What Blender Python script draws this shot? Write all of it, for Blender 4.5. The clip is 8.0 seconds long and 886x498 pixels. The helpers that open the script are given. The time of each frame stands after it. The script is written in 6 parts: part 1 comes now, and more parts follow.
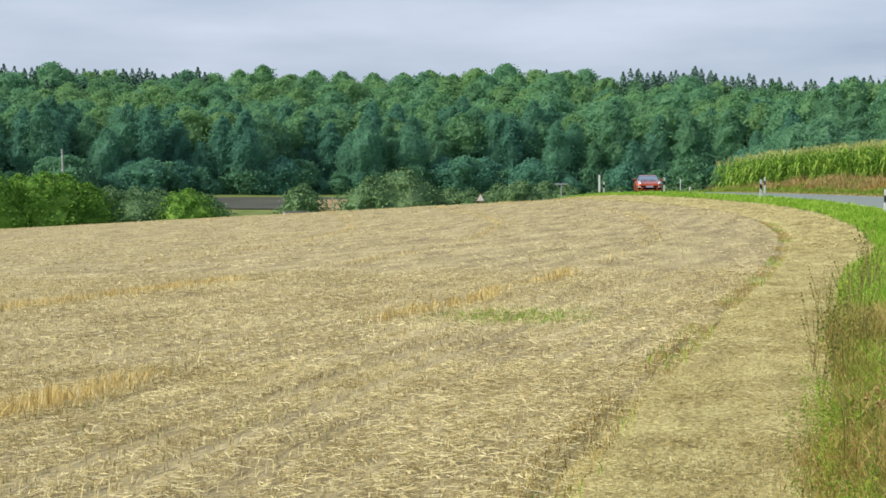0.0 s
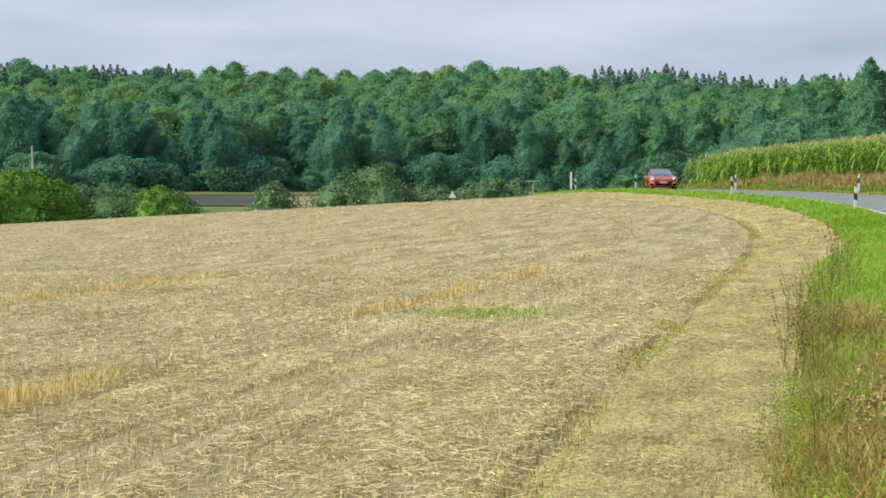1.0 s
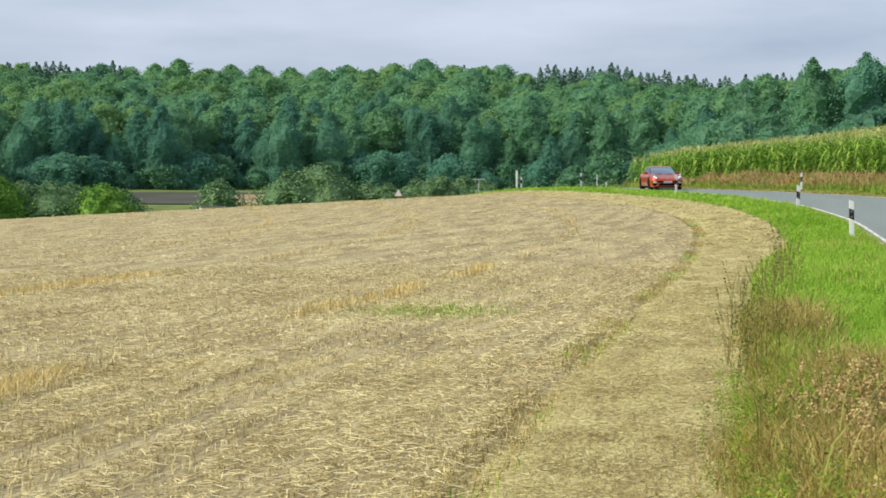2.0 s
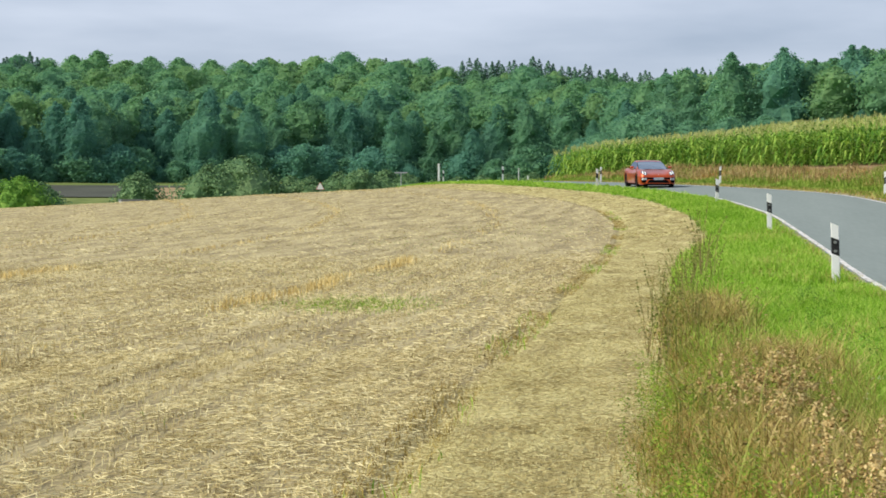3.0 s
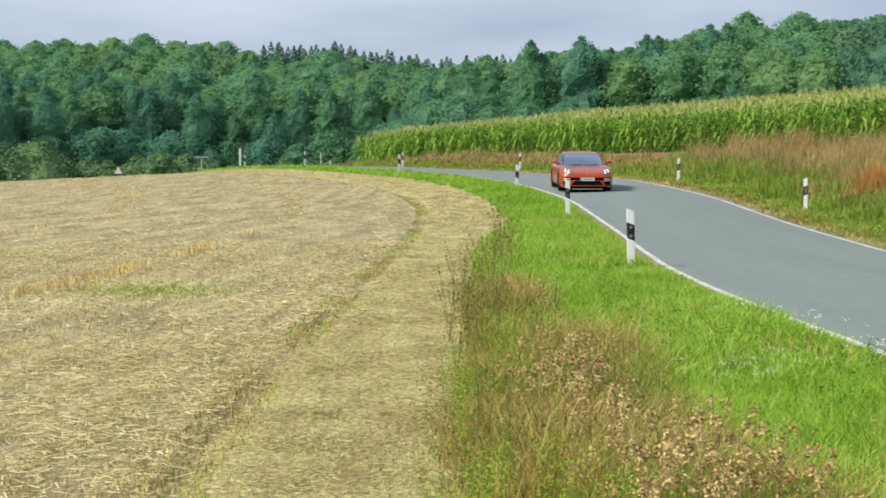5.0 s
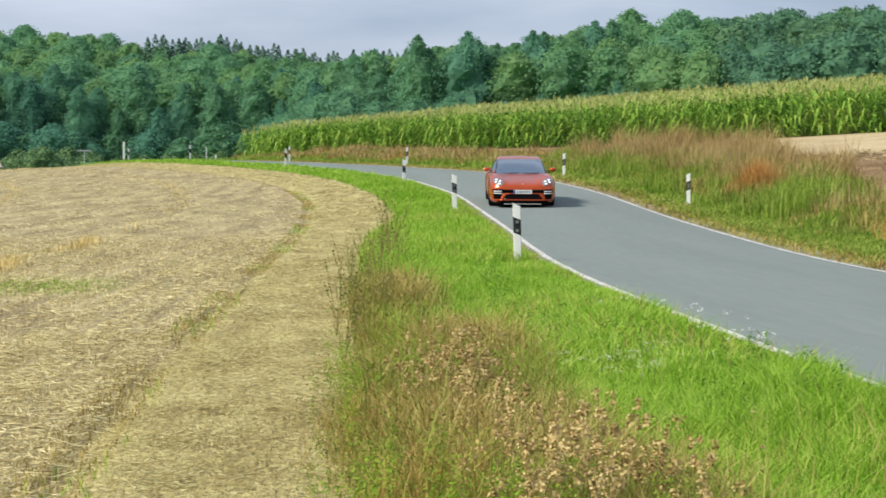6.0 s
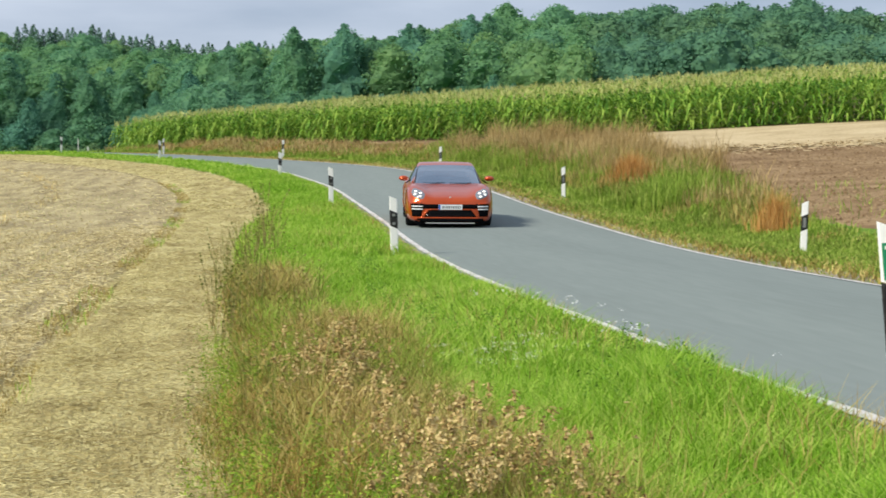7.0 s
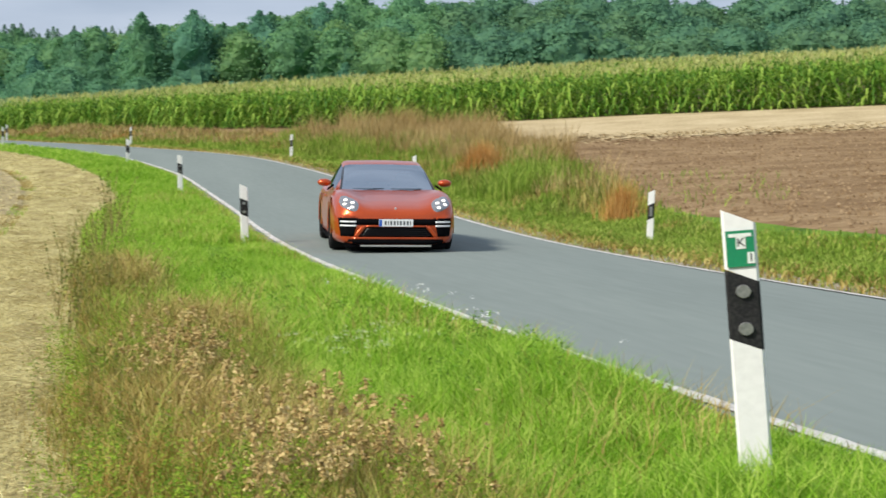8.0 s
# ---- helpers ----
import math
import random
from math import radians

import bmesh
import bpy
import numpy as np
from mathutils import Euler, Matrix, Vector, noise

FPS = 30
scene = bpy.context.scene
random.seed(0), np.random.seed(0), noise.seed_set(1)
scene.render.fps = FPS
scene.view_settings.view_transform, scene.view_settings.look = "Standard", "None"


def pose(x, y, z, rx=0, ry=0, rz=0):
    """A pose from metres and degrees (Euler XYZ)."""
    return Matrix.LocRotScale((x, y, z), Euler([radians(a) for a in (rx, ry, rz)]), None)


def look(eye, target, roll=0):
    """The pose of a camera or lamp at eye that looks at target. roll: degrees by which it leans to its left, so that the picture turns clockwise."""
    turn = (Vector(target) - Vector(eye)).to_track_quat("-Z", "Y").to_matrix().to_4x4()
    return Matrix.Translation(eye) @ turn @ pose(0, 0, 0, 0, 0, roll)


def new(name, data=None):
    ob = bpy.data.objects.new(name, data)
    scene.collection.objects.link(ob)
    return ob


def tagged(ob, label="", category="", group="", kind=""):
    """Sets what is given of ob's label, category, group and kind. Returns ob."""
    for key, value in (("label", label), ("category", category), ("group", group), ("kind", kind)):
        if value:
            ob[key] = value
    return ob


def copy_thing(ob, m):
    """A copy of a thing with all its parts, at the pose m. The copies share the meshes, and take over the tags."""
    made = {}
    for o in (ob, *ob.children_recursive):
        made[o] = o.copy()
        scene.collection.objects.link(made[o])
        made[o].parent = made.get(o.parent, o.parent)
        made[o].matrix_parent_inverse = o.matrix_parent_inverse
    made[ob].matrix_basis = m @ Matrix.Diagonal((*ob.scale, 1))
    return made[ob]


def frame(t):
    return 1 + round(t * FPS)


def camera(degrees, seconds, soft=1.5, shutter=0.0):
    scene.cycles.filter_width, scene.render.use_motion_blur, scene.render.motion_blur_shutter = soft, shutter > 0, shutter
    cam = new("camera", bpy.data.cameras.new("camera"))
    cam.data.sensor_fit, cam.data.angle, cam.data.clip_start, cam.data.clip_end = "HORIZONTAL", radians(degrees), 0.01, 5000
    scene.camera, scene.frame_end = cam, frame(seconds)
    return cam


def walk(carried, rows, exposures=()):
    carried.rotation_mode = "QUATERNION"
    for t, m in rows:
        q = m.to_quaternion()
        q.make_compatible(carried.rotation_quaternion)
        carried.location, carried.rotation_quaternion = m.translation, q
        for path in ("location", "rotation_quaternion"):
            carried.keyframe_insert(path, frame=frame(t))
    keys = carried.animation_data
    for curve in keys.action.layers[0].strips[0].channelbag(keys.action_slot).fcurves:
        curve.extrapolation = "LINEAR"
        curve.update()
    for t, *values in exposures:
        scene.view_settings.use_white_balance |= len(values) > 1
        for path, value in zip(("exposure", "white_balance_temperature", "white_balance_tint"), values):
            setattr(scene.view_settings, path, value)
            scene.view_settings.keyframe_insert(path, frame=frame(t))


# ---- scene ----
# ---------- camera: a long lens on a tripod, panning right and tilting down ----------
EYE = 1.3
cam = camera(31.82, 8.0, soft=1.6, shutter=0.35)
PAN = [  # seconds, yaw, pitch, roll
    (0.0, 0.000, -1.065, 0.000),
    (0.5, -0.476, -1.122, 0.000),
    (1.0, -1.034, -1.176, 0.003),
    (2.5, -4.399, -1.330, 0.033),
    (3.0, -5.898, -1.485, 0.030),
    (3.5, -7.432, -1.610, 0.045),
    (4.0, -9.302, -1.738, 0.084),
    (5.5, -15.209, -2.129, 0.212),
    (6.0, -17.342, -2.201, 0.271),
    (6.5, -19.512, -2.288, 0.309),
    (7.0, -21.891, -2.432, 0.365),
    (7.5, -24.307, -2.579, 0.466),
    (8.0, -27.375, -2.814, 0.571),
]
walk(cam, [(t, pose(0, 0, EYE) @ pose(0, 0, 0, 0, 0, yaw) @ pose(0, 0, 0, 90 + pitch) @ pose(0, 0, 0, 0, 0, roll)) for t, yaw, pitch, roll in PAN])

# ---------- light: bright overcast sky with a weak sun from the left ----------
SUN_AZ, SUN_EL = -98.0, 38.0
world = bpy.data.worlds.new("overcast_sky")
scene.world = world
world.use_nodes = True
wn, wl = world.node_tree.nodes, world.node_tree.links
wn.clear()
w_out = wn.new("ShaderNodeOutputWorld")
w_mix = wn.new("ShaderNodeMixShader")
w_sky = wn.new("ShaderNodeTexSky")
w_sky.sky_type, w_sky.sun_disc = "NISHITA", False
w_sky.sun_elevation, w_sky.sun_rotation = radians(SUN_EL), radians(SUN_AZ)
w_bg = wn.new("ShaderNodeBackground")
w_bg.inputs["Strength"].default_value = 0.10
w_cl = wn.new("ShaderNodeBackground")
w_cl.inputs["Strength"].default_value = 0.88
w_co = wn.new("ShaderNodeTexCoord")
w_map = wn.new("ShaderNodeMapping")
w_map.inputs["Scale"].default_value = (1.0, 1.0, 5.0)
w_no = wn.new("ShaderNodeTexNoise")
w_no.inputs["Scale"].default_value, w_no.inputs["Detail"].default_value, w_no.inputs["Roughness"].default_value = 2.6, 6.0, 0.5
w_ra = wn.new("ShaderNodeValToRGB")
w_ra.color_ramp.elements[0].position, w_ra.color_ramp.elements[0].color = 0.36, (0.38, 0.46, 0.60, 1)
w_ra.color_ramp.elements[1].position, w_ra.color_ramp.elements[1].color = 0.62, (0.67, 0.74, 0.88, 1)
wl.new(w_co.outputs["Generated"], w_map.inputs["Vector"])
wl.new(w_map.outputs["Vector"], w_no.inputs["Vector"])
wl.new(w_no.outputs["Fac"], w_ra.inputs["Fac"])
wl.new(w_ra.outputs["Color"], w_cl.inputs["Color"])
wl.new(w_sky.outputs["Color"], w_bg.inputs["Color"])
w_mix.inputs["Fac"].default_value = 0.85
wl.new(w_bg.outputs[0], w_mix.inputs[1])
wl.new(w_cl.outputs[0], w_mix.inputs[2])
wl.new(w_mix.outputs[0], w_out.inputs["Surface"])

sun_data = bpy.data.lights.new("sun", "SUN")
sun_data.energy, sun_data.angle, sun_data.color = 4.3, radians(10), (1.0, 0.93, 0.80)
sun = new("sun", sun_data)
sun.matrix_world = look((100 * math.sin(radians(SUN_AZ)) * math.cos(radians(SUN_EL)), 100 * math.cos(radians(SUN_AZ)) * math.cos(radians(SUN_EL)), 100 * math.sin(radians(SUN_EL))), (0, 0, 0))
scene.view_settings.exposure = 0.22

# ---------- materials ----------
def mat(name, dark, mid, light, scale=1.0, rough=0.8, bump=0.0, bump_scale=8.0, detail=6.0, island=0.0, metal=0.0, stretch=(1, 1, 1), turn=0.0, coat=0.0, through_light=0.0, spec=0.14, obj_random=0.0):
    """Three colours mixed at two scales of noise, with relief; island: how far single pieces differ."""
    m = bpy.data.materials.new(name)
    m.use_nodes = True
    n, l = m.node_tree.nodes, m.node_tree.links
    b = n["Principled BSDF"]
    co, mp = n.new("ShaderNodeTexCoord"), n.new("ShaderNodeMapping")
    mp.vector_type = "TEXTURE"
    mp.inputs["Scale"].default_value, mp.inputs["Rotation"].default_value = [1 / v for v in stretch], (0, 0, radians(-turn))
    l.new(co.outputs["Object"], mp.inputs["Vector"])
    big, fine = n.new("ShaderNodeTexNoise"), n.new("ShaderNodeTexNoise")
    big.inputs["Scale"].default_value, big.inputs["Detail"].default_value = scale, detail
    fine.inputs["Scale"].default_value, fine.inputs["Detail"].default_value = scale * 14, 3.0
    for q in (big, fine):
        l.new(mp.outputs["Vector"], q.inputs["Vector"])
    mix = n.new("ShaderNodeMath")
    mix.operation = "MULTIPLY_ADD"
    mix.inputs[1].default_value = 0.45
    l.new(fine.outputs["Fac"], mix.inputs[0])
    half = n.new("ShaderNodeMath")
    half.operation = "MULTIPLY"
    half.inputs[1].default_value = 0.55
    l.new(big.outputs["Fac"], half.inputs[0])
    l.new(half.outputs[0], mix.inputs[2])
    value = mix
    if island or obj_random:
        g = n.new("ShaderNodeNewGeometry") if island else n.new("ShaderNodeObjectInfo")
        am = island or obj_random
        a = n.new("ShaderNodeMath")
        a.operation = "MULTIPLY_ADD"
        a.inputs[1].default_value, a.inputs[2].default_value = am, -am / 2
        l.new(g.outputs["Random Per Island" if island else "Random"], a.inputs[0])
        s = n.new("ShaderNodeMath")
        s.operation = "ADD"
        l.new(mix.outputs[0], s.inputs[0])
        l.new(a.outputs[0], s.inputs[1])
        value = s
    r = n.new("ShaderNodeValToRGB")
    e = r.color_ramp.elements
    e[0].position, e[0].color = 0.34, (*dark, 1)
    e[1].position, e[1].color = 0.66, (*light, 1)
    k = e.new(0.5)
    k.color = (*mid, 1)
    l.new(value.outputs[0], r.inputs["Fac"])
    l.new(r.outputs["Color"], b.inputs["Base Color"])
    b.inputs["Roughness"].default_value, b.inputs["Metallic"].default_value = rough, metal
    b.inputs["Specular IOR Level"].default_value = spec
    b.inputs["Coat Weight"].default_value = coat
    b.inputs["Coat Roughness"].default_value = 0.06
    if bump:
        bn, bt = n.new("ShaderNodeTexNoise"), n.new("ShaderNodeBump")
        bn.inputs["Scale"].default_value, bn.inputs["Detail"].default_value = bump_scale, 5.0
        bt.inputs["Strength"].default_value, bt.inputs["Distance"].default_value = bump, 0.05
        l.new(mp.outputs["Vector"], bn.inputs["Vector"])
        l.new(bn.outputs["Fac"], bt.inputs["Height"])
        l.new(bt.outputs["Normal"], b.inputs["Normal"])
    if through_light:
        tr, ms = n.new("ShaderNodeBsdfTranslucent"), n.new("ShaderNodeMixShader")
        ms.inputs["Fac"].default_value = through_light
        l.new(r.outputs["Color"], tr.inputs["Color"])
        l.new(b.outputs[0], ms.inputs[1])
        l.new(tr.outputs[0], ms.inputs[2])
        l.new(ms.outputs[0], n["Material Output"].inputs["Surface"])
    return m


def plain(name, c, rough=0.5, metal=0.0, coat=0.0, emit=0.0, spec=0.5):
    m = mat(name, [v * 0.88 for v in c], c, [min(1, v * 1.1) for v in c], 6.0, rough, metal=metal, coat=coat, spec=spec)
    if emit:
        b = m.node_tree.nodes["Principled BSDF"]
        b.inputs["Emission Color"].default_value, b.inputs["Emission Strength"].default_value = (*c, 1), emit
    return m


M_STUBBLE = mat("stubble_soil", (0.18, 0.145, 0.08), (0.35, 0.295, 0.16), (0.51, 0.44, 0.245), 0.7, 0.95, 0.8, 9.0, 8.0, stretch=(2.6, 0.5, 1), turn=14)
M_STRAW = mat("straw", (0.34, 0.27, 0.12), (0.63, 0.54, 0.275), (0.79, 0.71, 0.41), 0.35, 0.8, island=0.45, through_light=0.15)
M_GOLD = mat("golden_straw", (0.47, 0.34, 0.12), (0.68, 0.52, 0.20), (0.79, 0.66, 0.32), 0.5, 0.8, island=0.4, through_light=0.2)
M_MOWN = mat("mown_hay", (0.19, 0.15, 0.062), (0.385, 0.33, 0.145), (0.57, 0.52, 0.255), 1.3, 0.95, 0.8, 14.0, 8.0, stretch=(1.8, 0.7, 1), turn=14)
M_HAY = mat("hay", (0.31, 0.25, 0.10), (0.51, 0.45, 0.205), (0.70, 0.645, 0.345), 0.9, 0.9, island=0.35, through_light=0.15)
M_VERGE = mat("verge_turf", (0.05, 0.10, 0.012), (0.10, 0.19, 0.02), (0.16, 0.26, 0.035), 0.8, 0.95, 0.6, 12.0)
M_GRASS = mat("grass_blade", (0.16, 0.34, 0.02), (0.29, 0.51, 0.04), (0.48, 0.63, 0.12), 0.5, 0.6, island=0.4, through_light=0.4)
M_BANK = mat("bank_grass", (0.13, 0.22, 0.025), (0.235, 0.36, 0.045), (0.38, 0.46, 0.10), 0.5, 0.7, island=0.4, through_light=0.35)
M_FRESH = mat("fresh_shoots", (0.16, 0.29, 0.03), (0.29, 0.43, 0.06), (0.42, 0.54, 0.11), 0.5, 0.7, island=0.4, through_light=0.3)
M_RUST = mat("rusty_grass", (0.30, 0.19, 0.05), (0.48, 0.34, 0.10), (0.62, 0.48, 0.18), 0.5, 0.8, island=0.4, through_light=0.2)
M_DRYGRASS = mat("dry_grass", (0.21, 0.145, 0.04), (0.40, 0.31, 0.09), (0.57, 0.47, 0.18), 0.5, 0.8, island=0.4, through_light=0.2)
M_RUSSET = mat("russet_dock", (0.34, 0.16, 0.04), (0.55, 0.29, 0.085), (0.66, 0.42, 0.16), 0.5, 0.8, island=0.4, through_light=0.2)
M_MAUVE = mat("dry_flowering_grass", (0.24, 0.165, 0.06), (0.40, 0.29, 0.12), (0.53, 0.42, 0.20), 0.4, 0.8, island=0.4, through_light=0.2)
M_SEED = mat("brown_seed_head", (0.28, 0.19, 0.068), (0.47, 0.34, 0.14), (0.64, 0.51, 0.25), 2.0, 0.9, island=0.35, through_light=0.1)
M_HERB = mat("herb_leaf", (0.11, 0.21, 0.022), (0.23, 0.38, 0.035), (0.38, 0.50, 0.06), 0.9, 0.7, island=0.3, through_light=0.25)
M_OLIVE = mat("olive_grass", (0.14, 0.175, 0.03), (0.26, 0.295, 0.05), (0.39, 0.41, 0.09), 0.6, 0.7, island=0.4, through_light=0.25)
M_STEM = mat("weed_stem", (0.18, 0.14, 0.05), (0.28, 0.23, 0.09), (0.38, 0.31, 0.13), 2.0, 0.8, island=0.3)
M_MUG = mat("mugwort", (0.10, 0.135, 0.026), (0.185, 0.23, 0.043), (0.29, 0.31, 0.08), 2.0, 0.8, island=0.4)
M_ASPHALT = mat("asphalt", (0.192, 0.226, 0.218), (0.206, 0.242, 0.234), (0.222, 0.258, 0.248), 0.35, 0.9, 0.0, 60.0, stretch=(2.0, 0.25, 1), turn=14, spec=0.0)
M_LINE = mat("road_paint", (0.36, 0.35, 0.33), (0.58, 0.57, 0.55), (0.68, 0.68, 0.66), 2.0, 0.6, 0.2, 40.0)
M_EDGE = mat("road_edge_grit", (0.18, 0.15, 0.11), (0.30, 0.26, 0.20), (0.40, 0.36, 0.29), 2.0, 0.95, 0.5, 30.0)
M_SOIL = mat("ploughed_soil", (0.13, 0.078, 0.038), (0.225, 0.15, 0.078), (0.33, 0.24, 0.135), 0.6, 0.95, 0.8, 7.0, 8.0, stretch=(1.5, 0.6, 1), turn=-35)
M_CLOD = mat("soil_clod", (0.13, 0.08, 0.042), (0.22, 0.15, 0.082), (0.31, 0.225, 0.135), 1.5, 0.95, island=0.4)
M_TAN = mat("tan_headland", (0.34, 0.27, 0.15), (0.46, 0.37, 0.22), (0.55, 0.46, 0.29), 0.5, 0.95, 0.6, 6.0, 8.0)
M_FURROW = mat("furrow_soil", (0.22, 0.18, 0.08), (0.34, 0.29, 0.14), (0.46, 0.41, 0.21), 1.5, 0.95, 0.6, 10.0)
M_FAR = mat("valley_meadow", (0.08, 0.12, 0.03), (0.14, 0.18, 0.05), (0.20, 0.23, 0.08), 0.02, 0.95, 0.3, 2.0)
M_FARSOIL = mat("dark_ploughed_field", (0.05, 0.055, 0.045), (0.07, 0.075, 0.06), (0.09, 0.095, 0.075), 0.08, 0.95, 0.3, 2.0)
M_FARTAN = mat("far_stubble", (0.24, 0.17, 0.09), (0.30, 0.22, 0.12), (0.36, 0.28, 0.16), 0.08, 0.95)
M_CORN = mat("corn_leaf", (0.068, 0.175, 0.020), (0.18, 0.355, 0.042), (0.33, 0.48, 0.085), 0.25, 0.55, island=0.5, through_light=0.3)
M_TASSEL = mat("corn_tassel", (0.33, 0.36, 0.10), (0.46, 0.49, 0.17), (0.57, 0.58, 0.25), 0.3, 0.8, island=0.4, through_light=0.2)
# soil colour darkened to hold the shade between the corn stalks
M_SHADED_CORNSOIL = mat("corn_soil", (0.06, 0.055, 0.02), (0.10, 0.09, 0.035), (0.15, 0.13, 0.05), 0.5, 0.95)
M_BARK = mat("bark", (0.05, 0.04, 0.03), (0.10, 0.085, 0.065), (0.17, 0.15, 0.12), 1.2, 0.95, 0.6, 6.0)
# distant haze is put into these leaf colours: blue and brightness raised
M_HAZY_LEAF = [
    mat("hazy_beech_leaves", (0.110, 0.265, 0.190), (0.142, 0.335, 0.220), (0.180, 0.39, 0.230), 0.05, 0.75, island=0.2, through_light=0.5, spec=0.1),
    mat("hazy_oak_leaves", (0.120, 0.270, 0.170), (0.158, 0.345, 0.200), (0.20, 0.40, 0.210), 0.05, 0.75, island=0.2, through_light=0.5, spec=0.1),
    mat("hazy_ash_leaves", (0.103, 0.260, 0.200), (0.134, 0.328, 0.235), (0.168, 0.38, 0.250), 0.05, 0.75, island=0.2, through_light=0.5, spec=0.1),
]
# upper crowns: lighter, yellower leaves, with top light and haze put into the colour
M_SUNLIT_CANOPY = [
    mat("sunlit_canopy", (0.132, 0.285, 0.150), (0.172, 0.358, 0.170), (0.215, 0.41, 0.180), 0.06, 0.75, island=0.2, through_light=0.5, spec=0.1),
    mat("sunlit_canopy_warm", (0.148, 0.290, 0.138), (0.192, 0.362, 0.155), (0.24, 0.41, 0.165), 0.06, 0.75, island=0.2, through_light=0.5, spec=0.1),
    mat("sunlit_canopy_cool", (0.120, 0.275, 0.165), (0.158, 0.348, 0.188), (0.20, 0.40, 0.20), 0.06, 0.75, island=0.2, through_light=0.5, spec=0.1),
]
# darkened leaves for the right-hand wood: cloud shade put into their colour
M_SHADED_LEAF = [
    mat("shaded_leaves_cool", (0.075, 0.180, 0.120), (0.105, 0.240, 0.145), (0.14, 0.29, 0.155), 0.06, 0.75, island=0.2, through_light=0.4, spec=0.1),
    mat("shaded_leaves_warm", (0.090, 0.195, 0.115), (0.125, 0.255, 0.138), (0.165, 0.31, 0.148), 0.06, 0.75, island=0.2, through_light=0.4, spec=0.1),
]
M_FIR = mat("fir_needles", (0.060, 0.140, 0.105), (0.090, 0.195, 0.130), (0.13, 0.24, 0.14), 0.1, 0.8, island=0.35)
M_BUSH = mat("bush_leaves", (0.08, 0.20, 0.03), (0.15, 0.31, 0.045), (0.24, 0.41, 0.07), 0.2, 0.7, island=0.3, through_light=0.25)
M_WILLOW = mat("willow_leaves", (0.095, 0.19, 0.085), (0.155, 0.275, 0.12), (0.23, 0.35, 0.155), 0.2, 0.7, island=0.3, through_light=0.25)

# ---------- lie of the land ----------
def smooth(v, a, b):
    q = np.clip((np.asarray(v, float) - a) / (b - a), 0, 1)
    return q * q * (3 - 2 * q)


def glide(ys, vs, wide):
    """A table of values, rounded off over about that many metres."""
    yy = np.arange(-140.0, 700.0, 0.5)
    vv = np.interp(yy, ys, vs)
    k = np.exp(-0.5 * (np.arange(-40, 41) * 0.5 / wide) ** 2)
    pad = np.concatenate([np.full(40, vv[0]), vv, np.full(40, vv[-1])])
    out = np.convolve(pad, k / k.sum(), "valid")
    return lambda y: np.interp(y, yy, out)


# left edge of the road as x over y: straight, then a bend to the left over a rise
road_left = glide([-140, -20, 0, 6, 10, 16, 20, 24.3, 32.5, 38.5, 48, 58, 71.5, 84, 101, 112, 125, 160, 300], [-24, 0.2, 4.0, 5.0, 5.85, 7.3, 8.3, 9.40, 11.68, 13.19, 15.42, 16.87, 17.75, 17.0, 14.85, 13.6, 12.1, 6.5, -30], 2.0)
rise = glide([-140, 0, 14, 22, 27, 32.5, 38.5, 48, 61, 71.5, 84, 97, 105, 115, 125, 140, 160, 200], [0, 0, 0.0, 0.03, 0.14, 0.325, 0.575, 1.09, 1.75, 2.12, 2.57, 2.97, 3.13, 3.22, 3.2, 2.9, 2.0, -0.5], 3.0)
far_left = glide([0, 150, 190, 230, 300, 390, 415, 520, 650], [1, -0.5, -2.6, -2.2, 3.2, 7.6, 10.0, 33.0, 42.0], 8.0)
far_right = glide([0, 150, 200, 280, 320, 400, 450, 650], [9, 10.5, 10.0, 8.0, 9.5, 17.0, 21.0, 30.0], 8.0)
# the bend is banked: its outer side lies higher
banked = glide([-140, 38, 52, 60, 72, 90, 300], [0, 0, 0.13, 0.16, 0.08, 0, 0], 3.0)
ROAD_W = 5.15


def ground(x, y):
    """Height of the land."""
    x, y = np.asarray(x, float), np.asarray(y, float)
    u = x - road_left(y)
    left = -0.35 * smooth(-u, 0.5, 5.0) * smooth(y, 25, 60) - 0.053 * smooth(y, 10, 80) * np.clip(-u - 4, 0, 70)
    r = np.clip(u - ROAD_W, 0, 400)
    right = 20.0 * (1 - np.exp(-r / 180.0)) - 0.18 * np.exp(-((r - 2.2) / 1.2) ** 2) * smooth(y, 0, 20) * smooth(r, 0.0, 1.0)
    left = left + 0.13 * np.exp(-((u + 1.0) / 0.6) ** 2) * (1 - smooth(y, 10, 22))
    left = left - (0.04 + 0.015 * np.sin(y * 0.9)) * np.exp(-((u + 4.78 + 0.03 * np.sin(y * 1.7)) / 0.12) ** 2)
    near = rise(y) + left + right + banked(y) * np.clip(u / ROAD_W, 0, 1.3)
    d = np.hypot(x, y)
    az = np.degrees(np.arctan2(x, y))
    side = smooth(az, 7, 19) * smooth(np.abs(180 - np.abs(az)), 10, 40)
    far = far_left(d) * (1 - side) + far_right(d) * side
    far = far + 9.0 * smooth(az, 18, 27) * smooth(d, 300, 385)
    w = smooth(d, 128, 215)
    return near * (1 - w) + far * w


def height(x, y):
    return float(ground(x, y))


